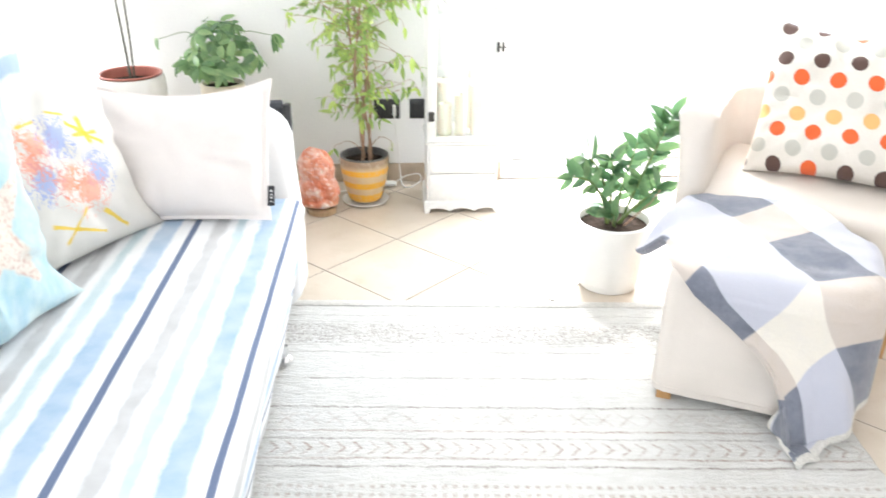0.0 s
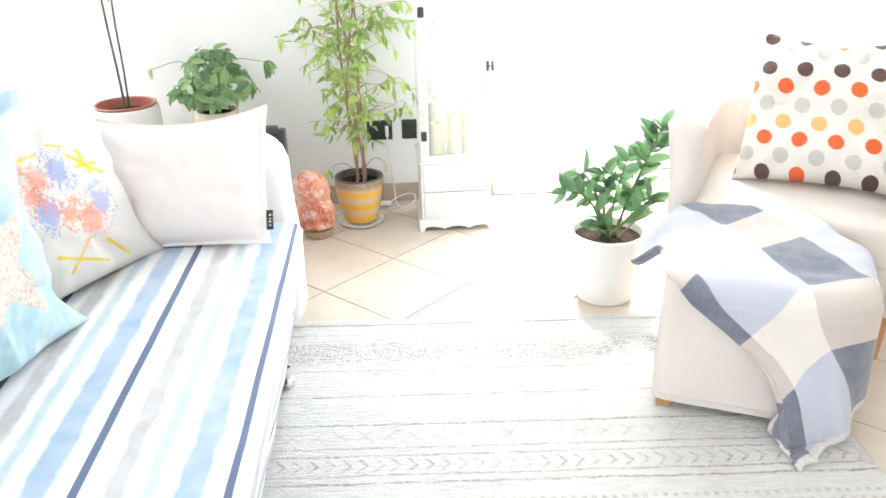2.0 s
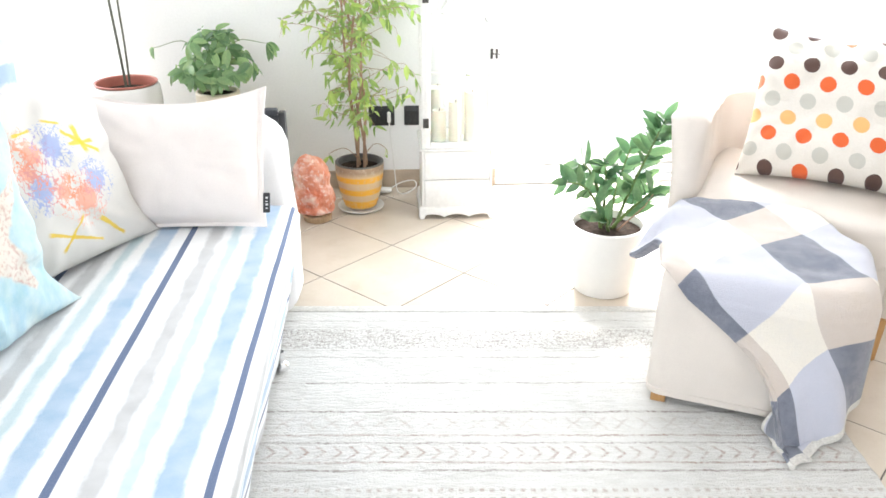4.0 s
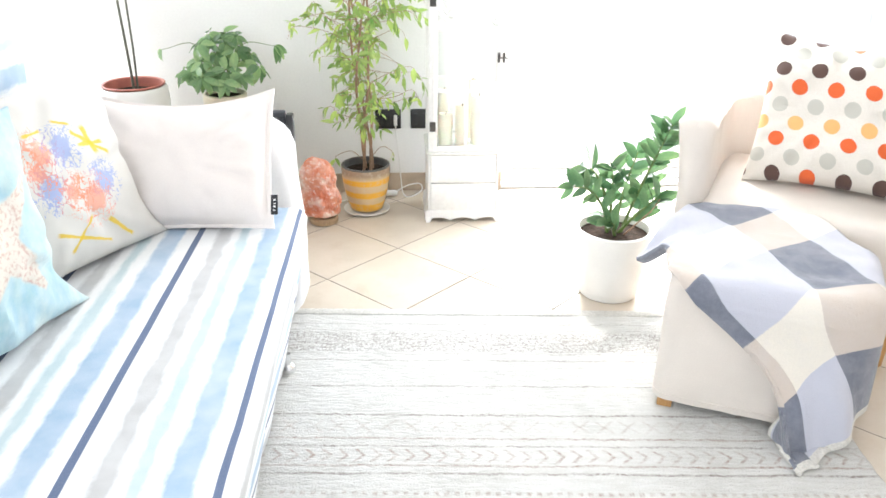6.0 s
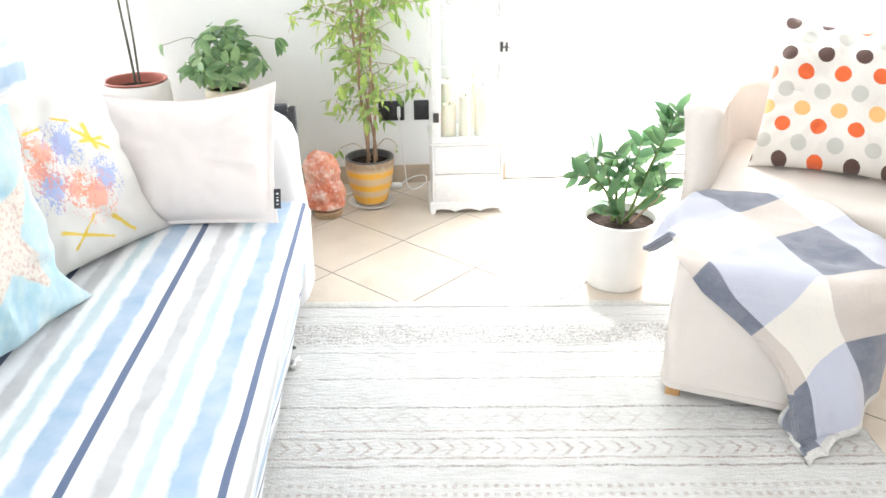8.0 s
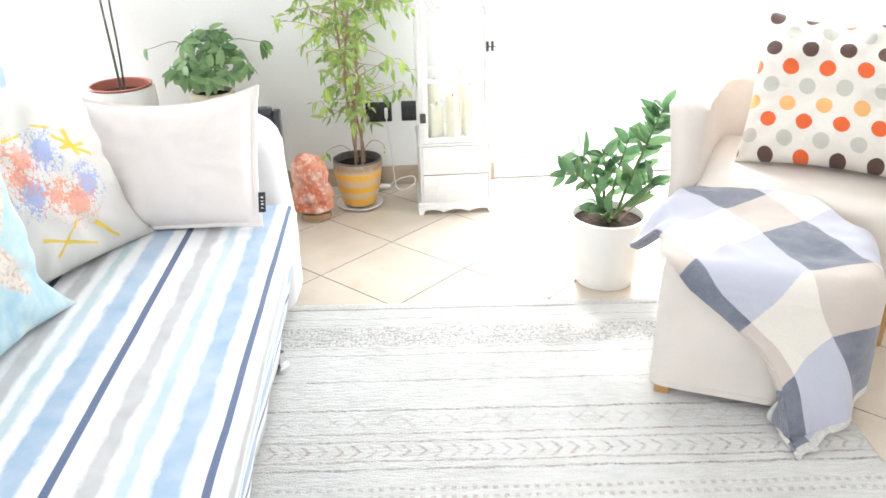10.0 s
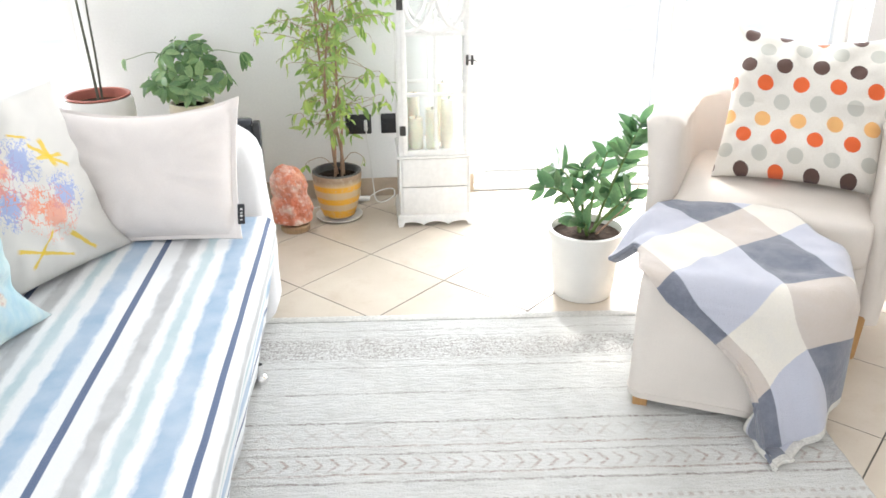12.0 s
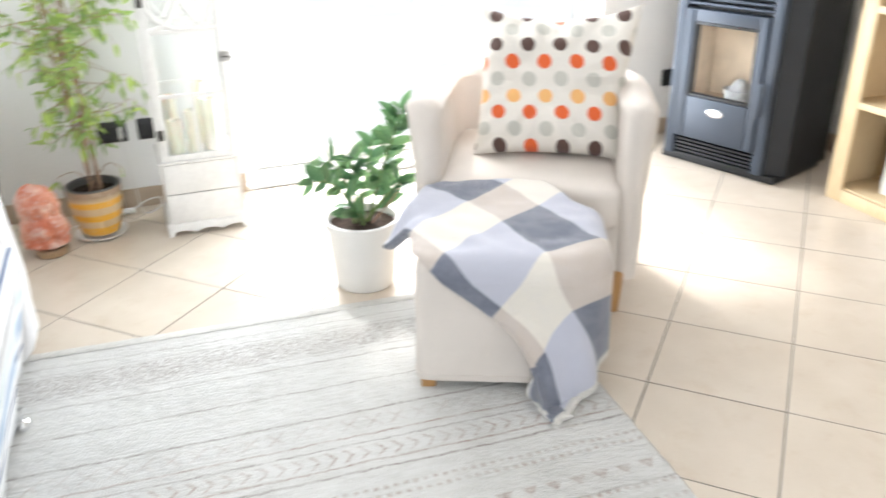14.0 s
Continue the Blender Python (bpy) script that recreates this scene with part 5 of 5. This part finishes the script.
def umbrella_plant():
    rnd = random.Random(9)
    f = thing("umbrella_plant", pose(-0.625, 3.10, 0), "umbrella plant with dark green leaves in a tall cream pot", "potted plant")
    pot = part("pot", lathe([(0, 0), (0.062, 0), (0.066, 0.006), (0.074, 0.40), (0.080, 0.43), (0.080, 0.478), (0.076, 0.483), (0.070, 0.483), (0.069, 0.465), (0, 0.464)], 44), M["cream"], f, "tall cream stoneware pot")
    part("soil", lathe([(0, 0.472), (0.0685, 0.468)], 24), M["soil"], pot)
    me = [leaf_mesh("umbrella_leaflet", M["scheff"], 0.070, 0.029, 0.28, 0.18, tip=0.9), leaf_mesh("umbrella_leaflet_long", M["scheff"], 0.078, 0.031, 0.24, 0.28, tip=0.9)]
    stems = []
    for k in range(22):
        a = k * 2.399 + 0.4
        ring = (k / 21) ** 0.6
        reach = 0.012 + 0.124 * ring + rnd.uniform(-0.02, 0.02)
        hz = 0.705 - 0.15 * ring ** 2 + rnd.uniform(-0.03, 0.03)
        c = Vector((math.cos(a) * reach * 1.1 + 0.005, math.sin(a) * reach * 0.9 - 0.01, hz))
        stems.append(tube(spline([(0.01 * math.cos(a), 0.01 * math.sin(a), 0.465), (c.x * 0.4, c.y * 0.4, 0.59), c], 4), 0.0022, 0.0013, 5))
        outward = Vector((math.cos(a), math.sin(a), 0))
        tilt = (Vector((0, 0, 1)) + outward * (0.2 + 0.9 * ring) + Vector((rnd.uniform(-0.25, 0.25), -0.60, 0))).normalized()
        e1 = tilt.orthogonal().normalized()
        e2 = tilt.cross(e1)
        cnt = 6 + k % 2
        for j in range(cnt):
            b = 2 * math.pi * (j + rnd.uniform(-0.2, 0.2)) / cnt + k
            radial = e1 * math.cos(b) + e2 * math.sin(b)
            al = radial - tilt * rnd.uniform(-0.1, 0.8) + Vector((0, 0, -0.15))
            put_leaf(me[j % 2], f, c + radial * 0.006, al, tilt + radial * 0.35 + Vector((rnd.uniform(-0.3, 0.3), 0, 0)), rnd.uniform(0.65, 1.1))
    for x, y, z in ((-0.095, -0.08, 0.575), (-0.04, -0.11, 0.555), (0.025, -0.11, 0.550), (0.085, -0.09, 0.570)):
        c = Vector((x, y, z))
        stems.append(tube(spline([(x * 0.1, y * 0.1, 0.465), (x * 0.5, y * 0.4, 0.57), c], 4), 0.0022, 0.0013, 5))
        for j in range(6):
            b = math.pi * (0.1 + 0.8 * j / 5) + math.pi
            al = Vector((math.cos(b), -0.45, math.sin(b) * 0.9 + 0.15))
            put_leaf(me[j % 2], f, c, al, Vector((0.3 * x / 0.1, -1.0, 0.6)), rnd.uniform(0.65, 0.95))
    for sgn, end in ((-1, (-0.20, -0.03, 0.645)), (1, (0.20, -0.04, 0.66))):
        pts = spline([(0, 0, 0.5), (sgn * 0.08, -0.02, 0.66), end], 5)
        stems.append(tube(pts, 0.002, 0.001, 5))
        e = Vector(end)
        for j in range(4):
            al = Vector((sgn * (0.2 + 0.3 * j / 3), -0.3 + 0.2 * j, -0.9 + 0.2 * j))
            put_leaf(me[1], f, e, al, (sgn * 0.7, -0.7, 0.3), 0.8 if sgn > 0 else 0.5)
    for st in stems:
        part("stem", st, M["stemgreen"], f)


umbrella_plant()


def orchid_pot():
    f = thing("orchid", pose(-0.95, 3.10, 0), "white planter with terracotta inner pot and two bare grey stems", "potted plant")
    pot = part("pot", lathe([(0, 0), (0.095, 0), (0.10, 0.006), (0.118, 0.38), (0.122, 0.45), (0.119, 0.50), (0.113, 0.512), (0.106, 0.512), (0.104, 0.40), (0, 0.40)], 48), M["saucer"], f, "glossy white planter")
    inner = part("inner_pot", lathe([(0.085, 0.41), (0.101, 0.512), (0.111, 0.516), (0.112, 0.520), (0.108, 0.522), (0.102, 0.519), (0.096, 0.480), (0.0, 0.478)], 48), M["redpot"], f, "terracotta plastic inner pot")
    part("soil", lathe([(0, 0.490), (0.05, 0.491), (0.0965, 0.486)], 30), M["soil"], inner)
    part("stem", tube(spline([(0.0, 0, 0.50), (-0.006, 0.0, 0.65), (-0.016, 0.005, 0.85), (-0.024, 0.02, 1.1)], 6), 0.0055, 0.004, 8), M["stemgrey"], f)
    part("stem", tube(spline([(0.012, 0.005, 0.50), (0.014, 0.01, 0.65), (0.014, 0.01, 0.85), (0.022, 0.03, 1.12)], 6), 0.0045, 0.003, 8), M["stemgrey"], f)
    me = leaf_mesh("orchid_leaf", M["scheff"], 0.16, 0.05, 0.2, 0.5)
    put_leaf(me, f, (-0.022, 0.015, 1.04), (0.15, -0.2, -0.8), (0.2, -1, 0.3), 1.0)
    put_leaf(me, f, (-0.024, 0.02, 1.09), (-0.8, -0.2, 0.3), (0, -0.5, 1), 1.0)
    put_leaf(me, f, (0.022, 0.03, 1.11), (0.8, -0.2, 0.2), (0, -0.5, 1), 0.9)


orchid_pot()


def zz_plant():
    rnd = random.Random(21)
    f = thing("zz_plant", pose(0.672, 2.388, 0), "glossy dark green zz plant in an ivory plastic pot", "potted plant")
    pot = part("pot", lathe([(0, 0), (0.088, 0), (0.092, 0.004), (0.094, 0.022), (0.096, 0.024), (0.110, 0.195), (0.117, 0.198), (0.118, 0.222), (0.115, 0.225), (0.109, 0.225), (0.107, 0.19), (0, 0.188)], 56), M["zzpot"], f, "ivory plastic pot with a narrow rim")
    part("soil", lathe([(0, 0.206), (0.03, 0.209), (0.07, 0.203), (0.1075, 0.200)], 36), M["soil"], pot, "dark crumbly soil")
    me = [leaf_mesh("zz_leaflet", M["zz"], 0.082, 0.033, 0.25, 0.12, tip=1.35), leaf_mesh("zz_leaflet_wide", M["zz"], 0.090, 0.037, 0.18, 0.24, tip=1.35)]
    shoots = (((0.02, 0.0, 0.20), (0.05, -0.02, 0.33), (0.09, -0.04, 0.46), (0.125, -0.05, 0.565)),
              ((0.005, 0.01, 0.20), (0.015, 0.01, 0.31), (0.030, 0.0, 0.40), (0.045, -0.01, 0.47)),
              ((-0.02, 0.0, 0.20), (-0.05, -0.03, 0.30), (-0.10, -0.05, 0.365), (-0.155, -0.06, 0.385)),
              ((-0.015, 0.02, 0.20), (-0.04, 0.0, 0.33), (-0.075, -0.01, 0.40), (-0.105, -0.02, 0.43)),
              ((-0.01, 0.02, 0.20), (-0.015, 0.01, 0.32), (-0.02, 0.0, 0.38), (-0.03, -0.01, 0.42)),
              ((0.0, -0.02, 0.20), (-0.02, -0.06, 0.24), (-0.03, -0.09, 0.27), (-0.06, -0.10, 0.285)),
              ((0.01, 0.0, 0.20), (0.04, -0.03, 0.26), (0.075, -0.05, 0.31), (0.105, -0.06, 0.345)))
    for si, pts in enumerate(shoots):
        path = spline(pts, 8)
        part("stem", tube(path, 0.0058, 0.0022, 8), M["stemgreen"], f)
        L = len(path)
        for k in range(6, L, 1 if si == 0 else 2):
            d = (path[min(L - 1, k + 1)] - path[k - 1]).normalized()
            for side in (-1, 1):
                if rnd.random() < (0.15 if si < 1 else 0.42):
                    continue
                s = d.cross(Vector((0.25, -1, 0.2))).normalized() * side
                al = d * rnd.uniform(0.45, 0.9) + s * (0.85 if si != 5 else 0.5) + Vector((0, -0.2, 0.1)) + Vector((rnd.uniform(-0.25, 0.25), rnd.uniform(-0.3, 0.3), rnd.uniform(-0.3, 0.2) if si < 5 else 0.35))
                up = Vector((rnd.uniform(-0.8, 0.8), rnd.uniform(-1.0, -0.1), rnd.uniform(0.3, 1.0)))
                put_leaf(me[k % 3 % 2], f, path[k], al, up, rnd.uniform(0.62, 1.0))
        put_leaf(me[0], f, path[-1], path[-1] - path[-3] + Vector((0, -0.01, 0)), (0, -0.7, 0.7), 0.85)
    part("dry_stalk", tube([(0.02, -0.02, 0.20), (0.09, -0.06, 0.30), (0.13, -0.07, 0.38)], 0.0028, 0.0015, 6), M["bark"], f, "dry brown stalk")


zz_plant()

# ---- salt lamp, sockets, cable, board behind the sofa ----


def salt_lamp():
    s = thing("salt_lamp", pose(-0.281, 3.01, 0), "rough pink rock salt lamp on a round wooden base", "lamp")
    part("base", lathe([(0, 0), (0.050, 0), (0.054, 0.004), (0.056, 0.022), (0.052, 0.028), (0, 0.028)], 36), M["saltbase"], s, "round brown wooden base")
    bm = bmesh.new()
    bmesh.ops.create_icosphere(bm, subdivisions=5, radius=1)
    for v in bm.verts:
        p = v.co.copy()
        f = 1 + 0.16 * noise.noise(p * 1.9 + Vector((3, 1, 2))) + 0.14 * (noise.voronoi(p * 2.3)[0][0] - 0.4) + 0.10 * abs(noise.noise(p * 4.2)) + 0.05 * noise.noise(p * 9)
        cell = noise.cell(p * 3.4 + Vector((0.4, 0.1, 0.9)))
        f += 0.05 * (cell - 0.5)
        t = (p.z + 1) / 2
        body = math.sqrt(max(1e-4, p.x * p.x + p.y * p.y))
        prof = (0.90 + 0.12 * t - 0.36 * t * t - 0.13 * math.exp(-((t - 0.52) / 0.075) ** 2)) * min(1.0, (max(0.0, 1.02 - t) / 0.20)) ** 0.5
        prof *= min(1, 0.80 + 2.5 * t)
        k = 0.079 * prof * f / body * min(1, body * 2.2)
        v.co = (p.x * k, p.y * k * 0.85, 0.026 + max(0.0, t * 0.232 * (1 + 0.07 * noise.noise(p * 2.5))))
        v.co.x -= 0.022 * t
    bmesh.ops.smooth_vert(bm, verts=bm.verts[:], factor=0.4, use_axis_x=True, use_axis_y=True, use_axis_z=True)
    part("salt_rock", bm, M["salt"], s, "faceted pink salt crystal")


salt_lamp()


def socket(name, x0, x1, z0, z1, y, label):
    s = thing(name, Matrix.Translation(((x0 + x1) / 2, y, (z0 + z1) / 2)), label, "socket", "wall sockets")
    w, h = (x1 - x0) / 2, (z1 - z0) / 2
    part("cover_plate", box(-w, w, -0.009, -0.0005, -h, h, bevel=0.004), M["black"], s)
    k = max(1, round(2 * w / 0.034))
    for i in range(k):
        cx = -w + 2 * w * (i + 0.5) / k
        m = part("module", box(cx - 0.011, cx + 0.011, -0.0115, -0.009, -0.023, 0.023, bevel=0.001, seg=1), M["black"], s)
        for dz in (-0.009, 0, 0.009):
            part("contact_hole", lathe([(0, 0), (0.0022, 0), (0.0022, 0.0006), (0, 0.0006)], 10), M["stoveblack"], m).matrix_basis = Matrix.Translation((cx, -0.0115, dz)) @ pose(0, 0, 0, 90)


socket("wall_socket", -0.080, 0.025, 0.270, 0.352, BACK, "black plastic wall socket plate with a white plug")
socket("wall_socket", 0.064, 0.165, 0.270, 0.352, BACK, "black plastic wall socket plate beside the lantern cabinet")
socket("wall_socket", 2.44, 2.53, 0.235, 0.315, BACK, "black plastic wall socket plate near the stove")


def lamp_cord():
    c = thing("power_cord", pose(0, 0, 0), "white power cord with an inline switch lying by the skirting", "cord")
    part("plug", box(-0.005, 0.009, 3.30, 3.337, 0.292, 0.332, bevel=0.005), M["cable"], c, "slim white plug")
    pts = [(0.002, 3.318, 0.30), (0.004, 3.322, 0.25), (0.014, 3.325, 0.16), (0.022, 3.32, 0.06), (0.03, 3.27, 0.012), (0.06, 3.235, 0.012), (0.105, 3.26, 0.03), (0.10, 3.30, 0.045), (0.05, 3.31, 0.035), (0.0, 3.275, 0.02)]
    part("cable", tube(spline(pts, 6), 0.0026, n=6), M["cable"], c)
    part("switch", soft_box(-0.045, 0.005, 3.255, 3.285, 0.008, 0.026, r=0.008, n=5, puff=0.001, wrinkle=0), M["cable"], c, "white inline switch")
    pts2 = [(-0.04, 3.27, 0.016), (-0.06, 3.235, 0.006), (-0.13, 3.245, 0.005), (-0.235, 3.20, 0.005), (-0.255, 3.08, 0.006), (-0.232, 3.00, 0.006), (-0.258, 2.985, 0.010)]
    part("cable", tube(spline(pts2, 6), 0.0026, n=6), M["cable"], c)


lamp_cord()


def dark_board():
    b = thing("folding_frame", pose(-0.66, 2.445, 0), "charcoal framed panel standing behind the sofa armrest", "frame")
    part("panel", box(-0.33, 0.335, -0.008, 0.008, 0.05, 0.565, bevel=0.003), M["charcoal"], b)
    for x in (-0.345, 0.347):
        part("upright", box(x - 0.011, x + 0.011, -0.016, 0.016, 0, 0.578, bevel=0.005), M["black"], b)
    part("top_rail", box(-0.333, 0.335, -0.016, 0.016, 0.566, 0.586, bevel=0.005), M["charcoal"], b)


dark_board()

# ---- stove ----


def stove():
    s = thing("pellet_stove", Matrix.Translation((2.261, 3.033, 0)) @ pose(0, 0, 0, 0, 0, math.degrees(math.atan2(-0.9456, 0.3254))), "slate blue and black pellet stove with a glazed door", "stove")
    B, K = M["stove"], M["stoveblack"]
    w, d, h = 0.50, 0.42, 0.98
    # body: a chamfered plan, open at the fire chamber
    bm = bmesh.new()
    plan = [(0.03, 0.0), (w - 0.05, 0.0), (w + 0.035, 0.085), (w + 0.035, d), (-0.055, d), (-0.055, 0.085)]

    def prism(pts, z0, z1, out):
        lo = [out.verts.new((x, y, z0)) for x, y in pts]
        hi = [out.verts.new((x, y, z1)) for x, y in pts]
        for k in range(len(pts)):
            out.faces.new((lo[k], lo[(k + 1) % len(pts)], hi[(k + 1) % len(pts)], hi[k]))
        out.faces.new(lo[::-1])
        out.faces.new(hi)

    prism([(x, y + 0.03 if y < 0.05 else y) for x, y in plan], 0.03, 0.28, bm)
    prism([(x, y + 0.03 if y < 0.05 else y) for x, y in plan], 0.64, h, bm)
    prism([(-0.055, 0.26), (w + 0.035, 0.26), (w + 0.035, d), (-0.055, d)], 0.28, 0.64, bm)
    prism([(0.03, 0.03), (0.075, 0.03), (0.075, 0.26), (-0.055, 0.26), (-0.055, 0.085)], 0.28, 0.64, bm)
    prism([(0.425, 0.03), (w - 0.05, 0.03), (w + 0.035, 0.085), (w + 0.035, 0.26), (0.425, 0.26)], 0.28, 0.64, bm)
    part("body", bm, K, s, "black steel body", smooth=False)
    part("plinth", box(-0.03, w + 0.02, 0.03, d - 0.02, 0.0, 0.032, bevel=0.006), K, s)
    part("top_plate", box(-0.065, w + 0.045, -0.01, d + 0.01, h, h + 0.025, bevel=0.008), K, s)
    # front panels
    for s0 in ((0.0, 0.045), (w - 0.075, w - 0.03)):
        part("front_upright", box(s0[0], s0[1], -0.004, 0.028, 0.035, h - 0.005, bevel=0.006), B, s, "slate blue front upright")
    door = part("door", box(0.047, 0.093, -0.014, 0.026, 0.125, 0.665, bevel=0.006), B, s, "slate blue door with a glass window")
    part("door_panel", box(0.383, 0.423, -0.014, 0.026, 0.125, 0.665, bevel=0.006), B, door)
    part("door_panel", box(0.093, 0.383, -0.014, 0.026, 0.125, 0.306, bevel=0.006), B, door)
    part("door_panel", box(0.093, 0.383, -0.014, 0.026, 0.615, 0.665, bevel=0.006), B, door)
    for f in ((0.093, 0.105, 0.306, 0.615), (0.371, 0.383, 0.306, 0.615), (0.105, 0.371, 0.306, 0.318), (0.105, 0.371, 0.603, 0.615)):
        part("glass_frame", box(f[0], f[1], -0.010, 0.02, f[2], f[3], bevel=0.002), K, door)
    g = part("door_glass", box(0.104, 0.372, 0.0, 0.004, 0.317, 0.604), M["glass"], door)
    g.visible_shadow = False
    part("handle", box(0.428, 0.446, -0.045, -0.020, 0.28, 0.42, bevel=0.006), B, s, "long slate blue door handle")
    bm = bmesh.new()
    bmesh.ops.create_uvsphere(bm, u_segments=28, v_segments=10, radius=1)
    for v in bm.verts:
        v.co = (0.235 + v.co.x * 0.038, -0.014 + v.co.y * 0.005, 0.252 + v.co.z * 0.017)
    part("badge", bm, M["chrome"], s, "oval chrome badge")
    for k in range(5):
        part("vent_slat", box(0.05, 0.42, 0.004, 0.026, 0.037 + k * 0.0165, 0.046 + k * 0.0165, bevel=0.002, seg=1), K, s)
    for k in range(5):
        part("vent_slat", box(0.047, 0.423, -0.006, 0.026, 0.680 + k * 0.022, 0.692 + k * 0.022, bevel=0.003, seg=1), B, s)
    part("hood", box(0.047, 0.423, -0.010, 0.03, 0.80, h - 0.005, bevel=0.008), B, s)
    # fire chamber
    part("lining", box(0.080, 0.42, 0.165, 0.258, 0.282, 0.638, bevel=0.003), M["brick"], s, "tan firebrick lining")
    part("lining", box(0.0765, 0.086, 0.05, 0.164, 0.282, 0.638, bevel=0.002), M["brick"], s)
    part("lining", box(0.414, 0.4235, 0.05, 0.164, 0.282, 0.638, bevel=0.002), M["brick"], s)
    part("chamber_floor", box(0.087, 0.413, 0.04, 0.164, 0.2815, 0.292, bevel=0.002), M["brick"], s)
    pot = part("burn_pot", lathe([(0, 0), (0.050, 0), (0.062, 0.012), (0.066, 0.055), (0.058, 0.055), (0.05, 0.02), (0, 0.018)], 28, centre=(0.275, 0.095, 0.292)), M["ash"], s, "grey ashy burn pot")
    part("ash_heap", lathe([(0, 0.10), (0.025, 0.088), (0.048, 0.05), (0.052, 0.03)], 20, centre=(0.275, 0.095, 0.292)), M["ash"], pot)


stove()


def bookcase():
    b = thing("bookcase", pose(2.57, 2.385, 0, 0, 0, -90), "pale pine bookcase with open shelves beside the stove", "bookcase")
    P = M["pine"]
    L, d, h = 0.95, 0.30, 1.7
    for x in (0.0, L - 0.022):
        part("side_panel", box(x, x + 0.022, 0.018, d, 0, h, bevel=0.002), P, b)
    for x in (0.0, L - 0.068):
        part("front_stile", box(x, x + 0.068, 0.0, 0.0178, 0, h, bevel=0.003), P, b)
    part("plinth", box(0.068, L - 0.068, 0.0, 0.0178, 0, 0.05, bevel=0.003), P, b)
    for z in (0.035, 0.375, 0.72, 1.06, 1.40):
        part("shelf", box(0.022, L - 0.022, 0.0185, d - 0.012, z, z + 0.02, bevel=0.003), P, b)
        if z > 0.06:
            part("shelf_edge", box(0.069, L - 0.069, 0.0, 0.0178, z - 0.003, z + 0.022, bevel=0.002), P, b)
    part("top_board", box(-0.015, L + 0.015, -0.012, d, h, h + 0.022, bevel=0.004), P, b)
    part("back_panel", box(0.022, L - 0.022, d - 0.011, d - 0.003, 0.03, h), P, b)


bookcase()
fb = thing("magazine_file", pose(2.66, 2.17, 0.0555, 0, 0, -90), "plain white box file standing on the bookcase shelf", "box file")
part("case", box(-0.05, 0.16, 0.0, 0.16, 0, 0.25, bevel=0.004), M["paper"], fb)
part("spine_label", box(0.02, 0.09, -0.0015, 0.0, 0.12, 0.2), M["cream"], fb)

# ---- floor tiles, diagonal ----


def floor_tiles():
    T, j = 0.335, 0.0038
    hlf = T / 2 - j / 2

    def blank_tile():
        bm = box(-hlf, hlf, -hlf, hlf, -0.010, 0.0, 0)
        bmesh.ops.bevel(bm, geom=[e for e in bm.edges if all(v.co.z > -0.001 for v in e.verts)], offset=0.0007, segments=1, affect="EDGES")
        return bm

    whole = mesh_of("tile", blank_tile(), M["tile"], smooth=False)
    rnd = random.Random(3)
    step = T / math.sqrt(2)
    sides = ((LEFT, 0, -1, 0), (RIGHT, 0, 1, 0), (0, NEAR, 0, -1), (0, BACK, 0, 1))
    for a in range(-30, 31):
        for b in range(-30, 31):
            x, y = a * step, 2.75 + b * step
            if (a + b) % 2 == 0 or not (LEFT - step < x < RIGHT + step and NEAR - step < y < BACK + step):
                continue
            m = pose(x, y, rnd.uniform(-0.0004, 0.0002), 0, 0, 45 + 90 * rnd.randrange(4))
            me = whole
            if not (LEFT + step < x < RIGHT - step and NEAR + step < y < BACK - step):
                bm = blank_tile()
                inv = m.inverted()
                for px, py, nx, ny in sides:
                    cut = bmesh.ops.bisect_plane(bm, geom=bm.verts[:] + bm.edges[:] + bm.faces[:], plane_co=inv @ Vector((px - nx * 0.003, py - ny * 0.003, 0)), plane_no=inv.to_3x3() @ Vector((nx, ny, 0)), clear_outer=True)
                    rim = [e for e in cut["geom_cut"] if isinstance(e, bmesh.types.BMEdge)]
                    if rim:
                        bmesh.ops.contextual_create(bm, geom=rim)
                if len(bm.faces) < 4:
                    bm.free()
                    continue
                me = mesh_of("tile", bm, M["tile"], smooth=False)
            ob = new("tile", me)
            ob.parent = floor
            ob.matrix_basis = m


floor_tiles()
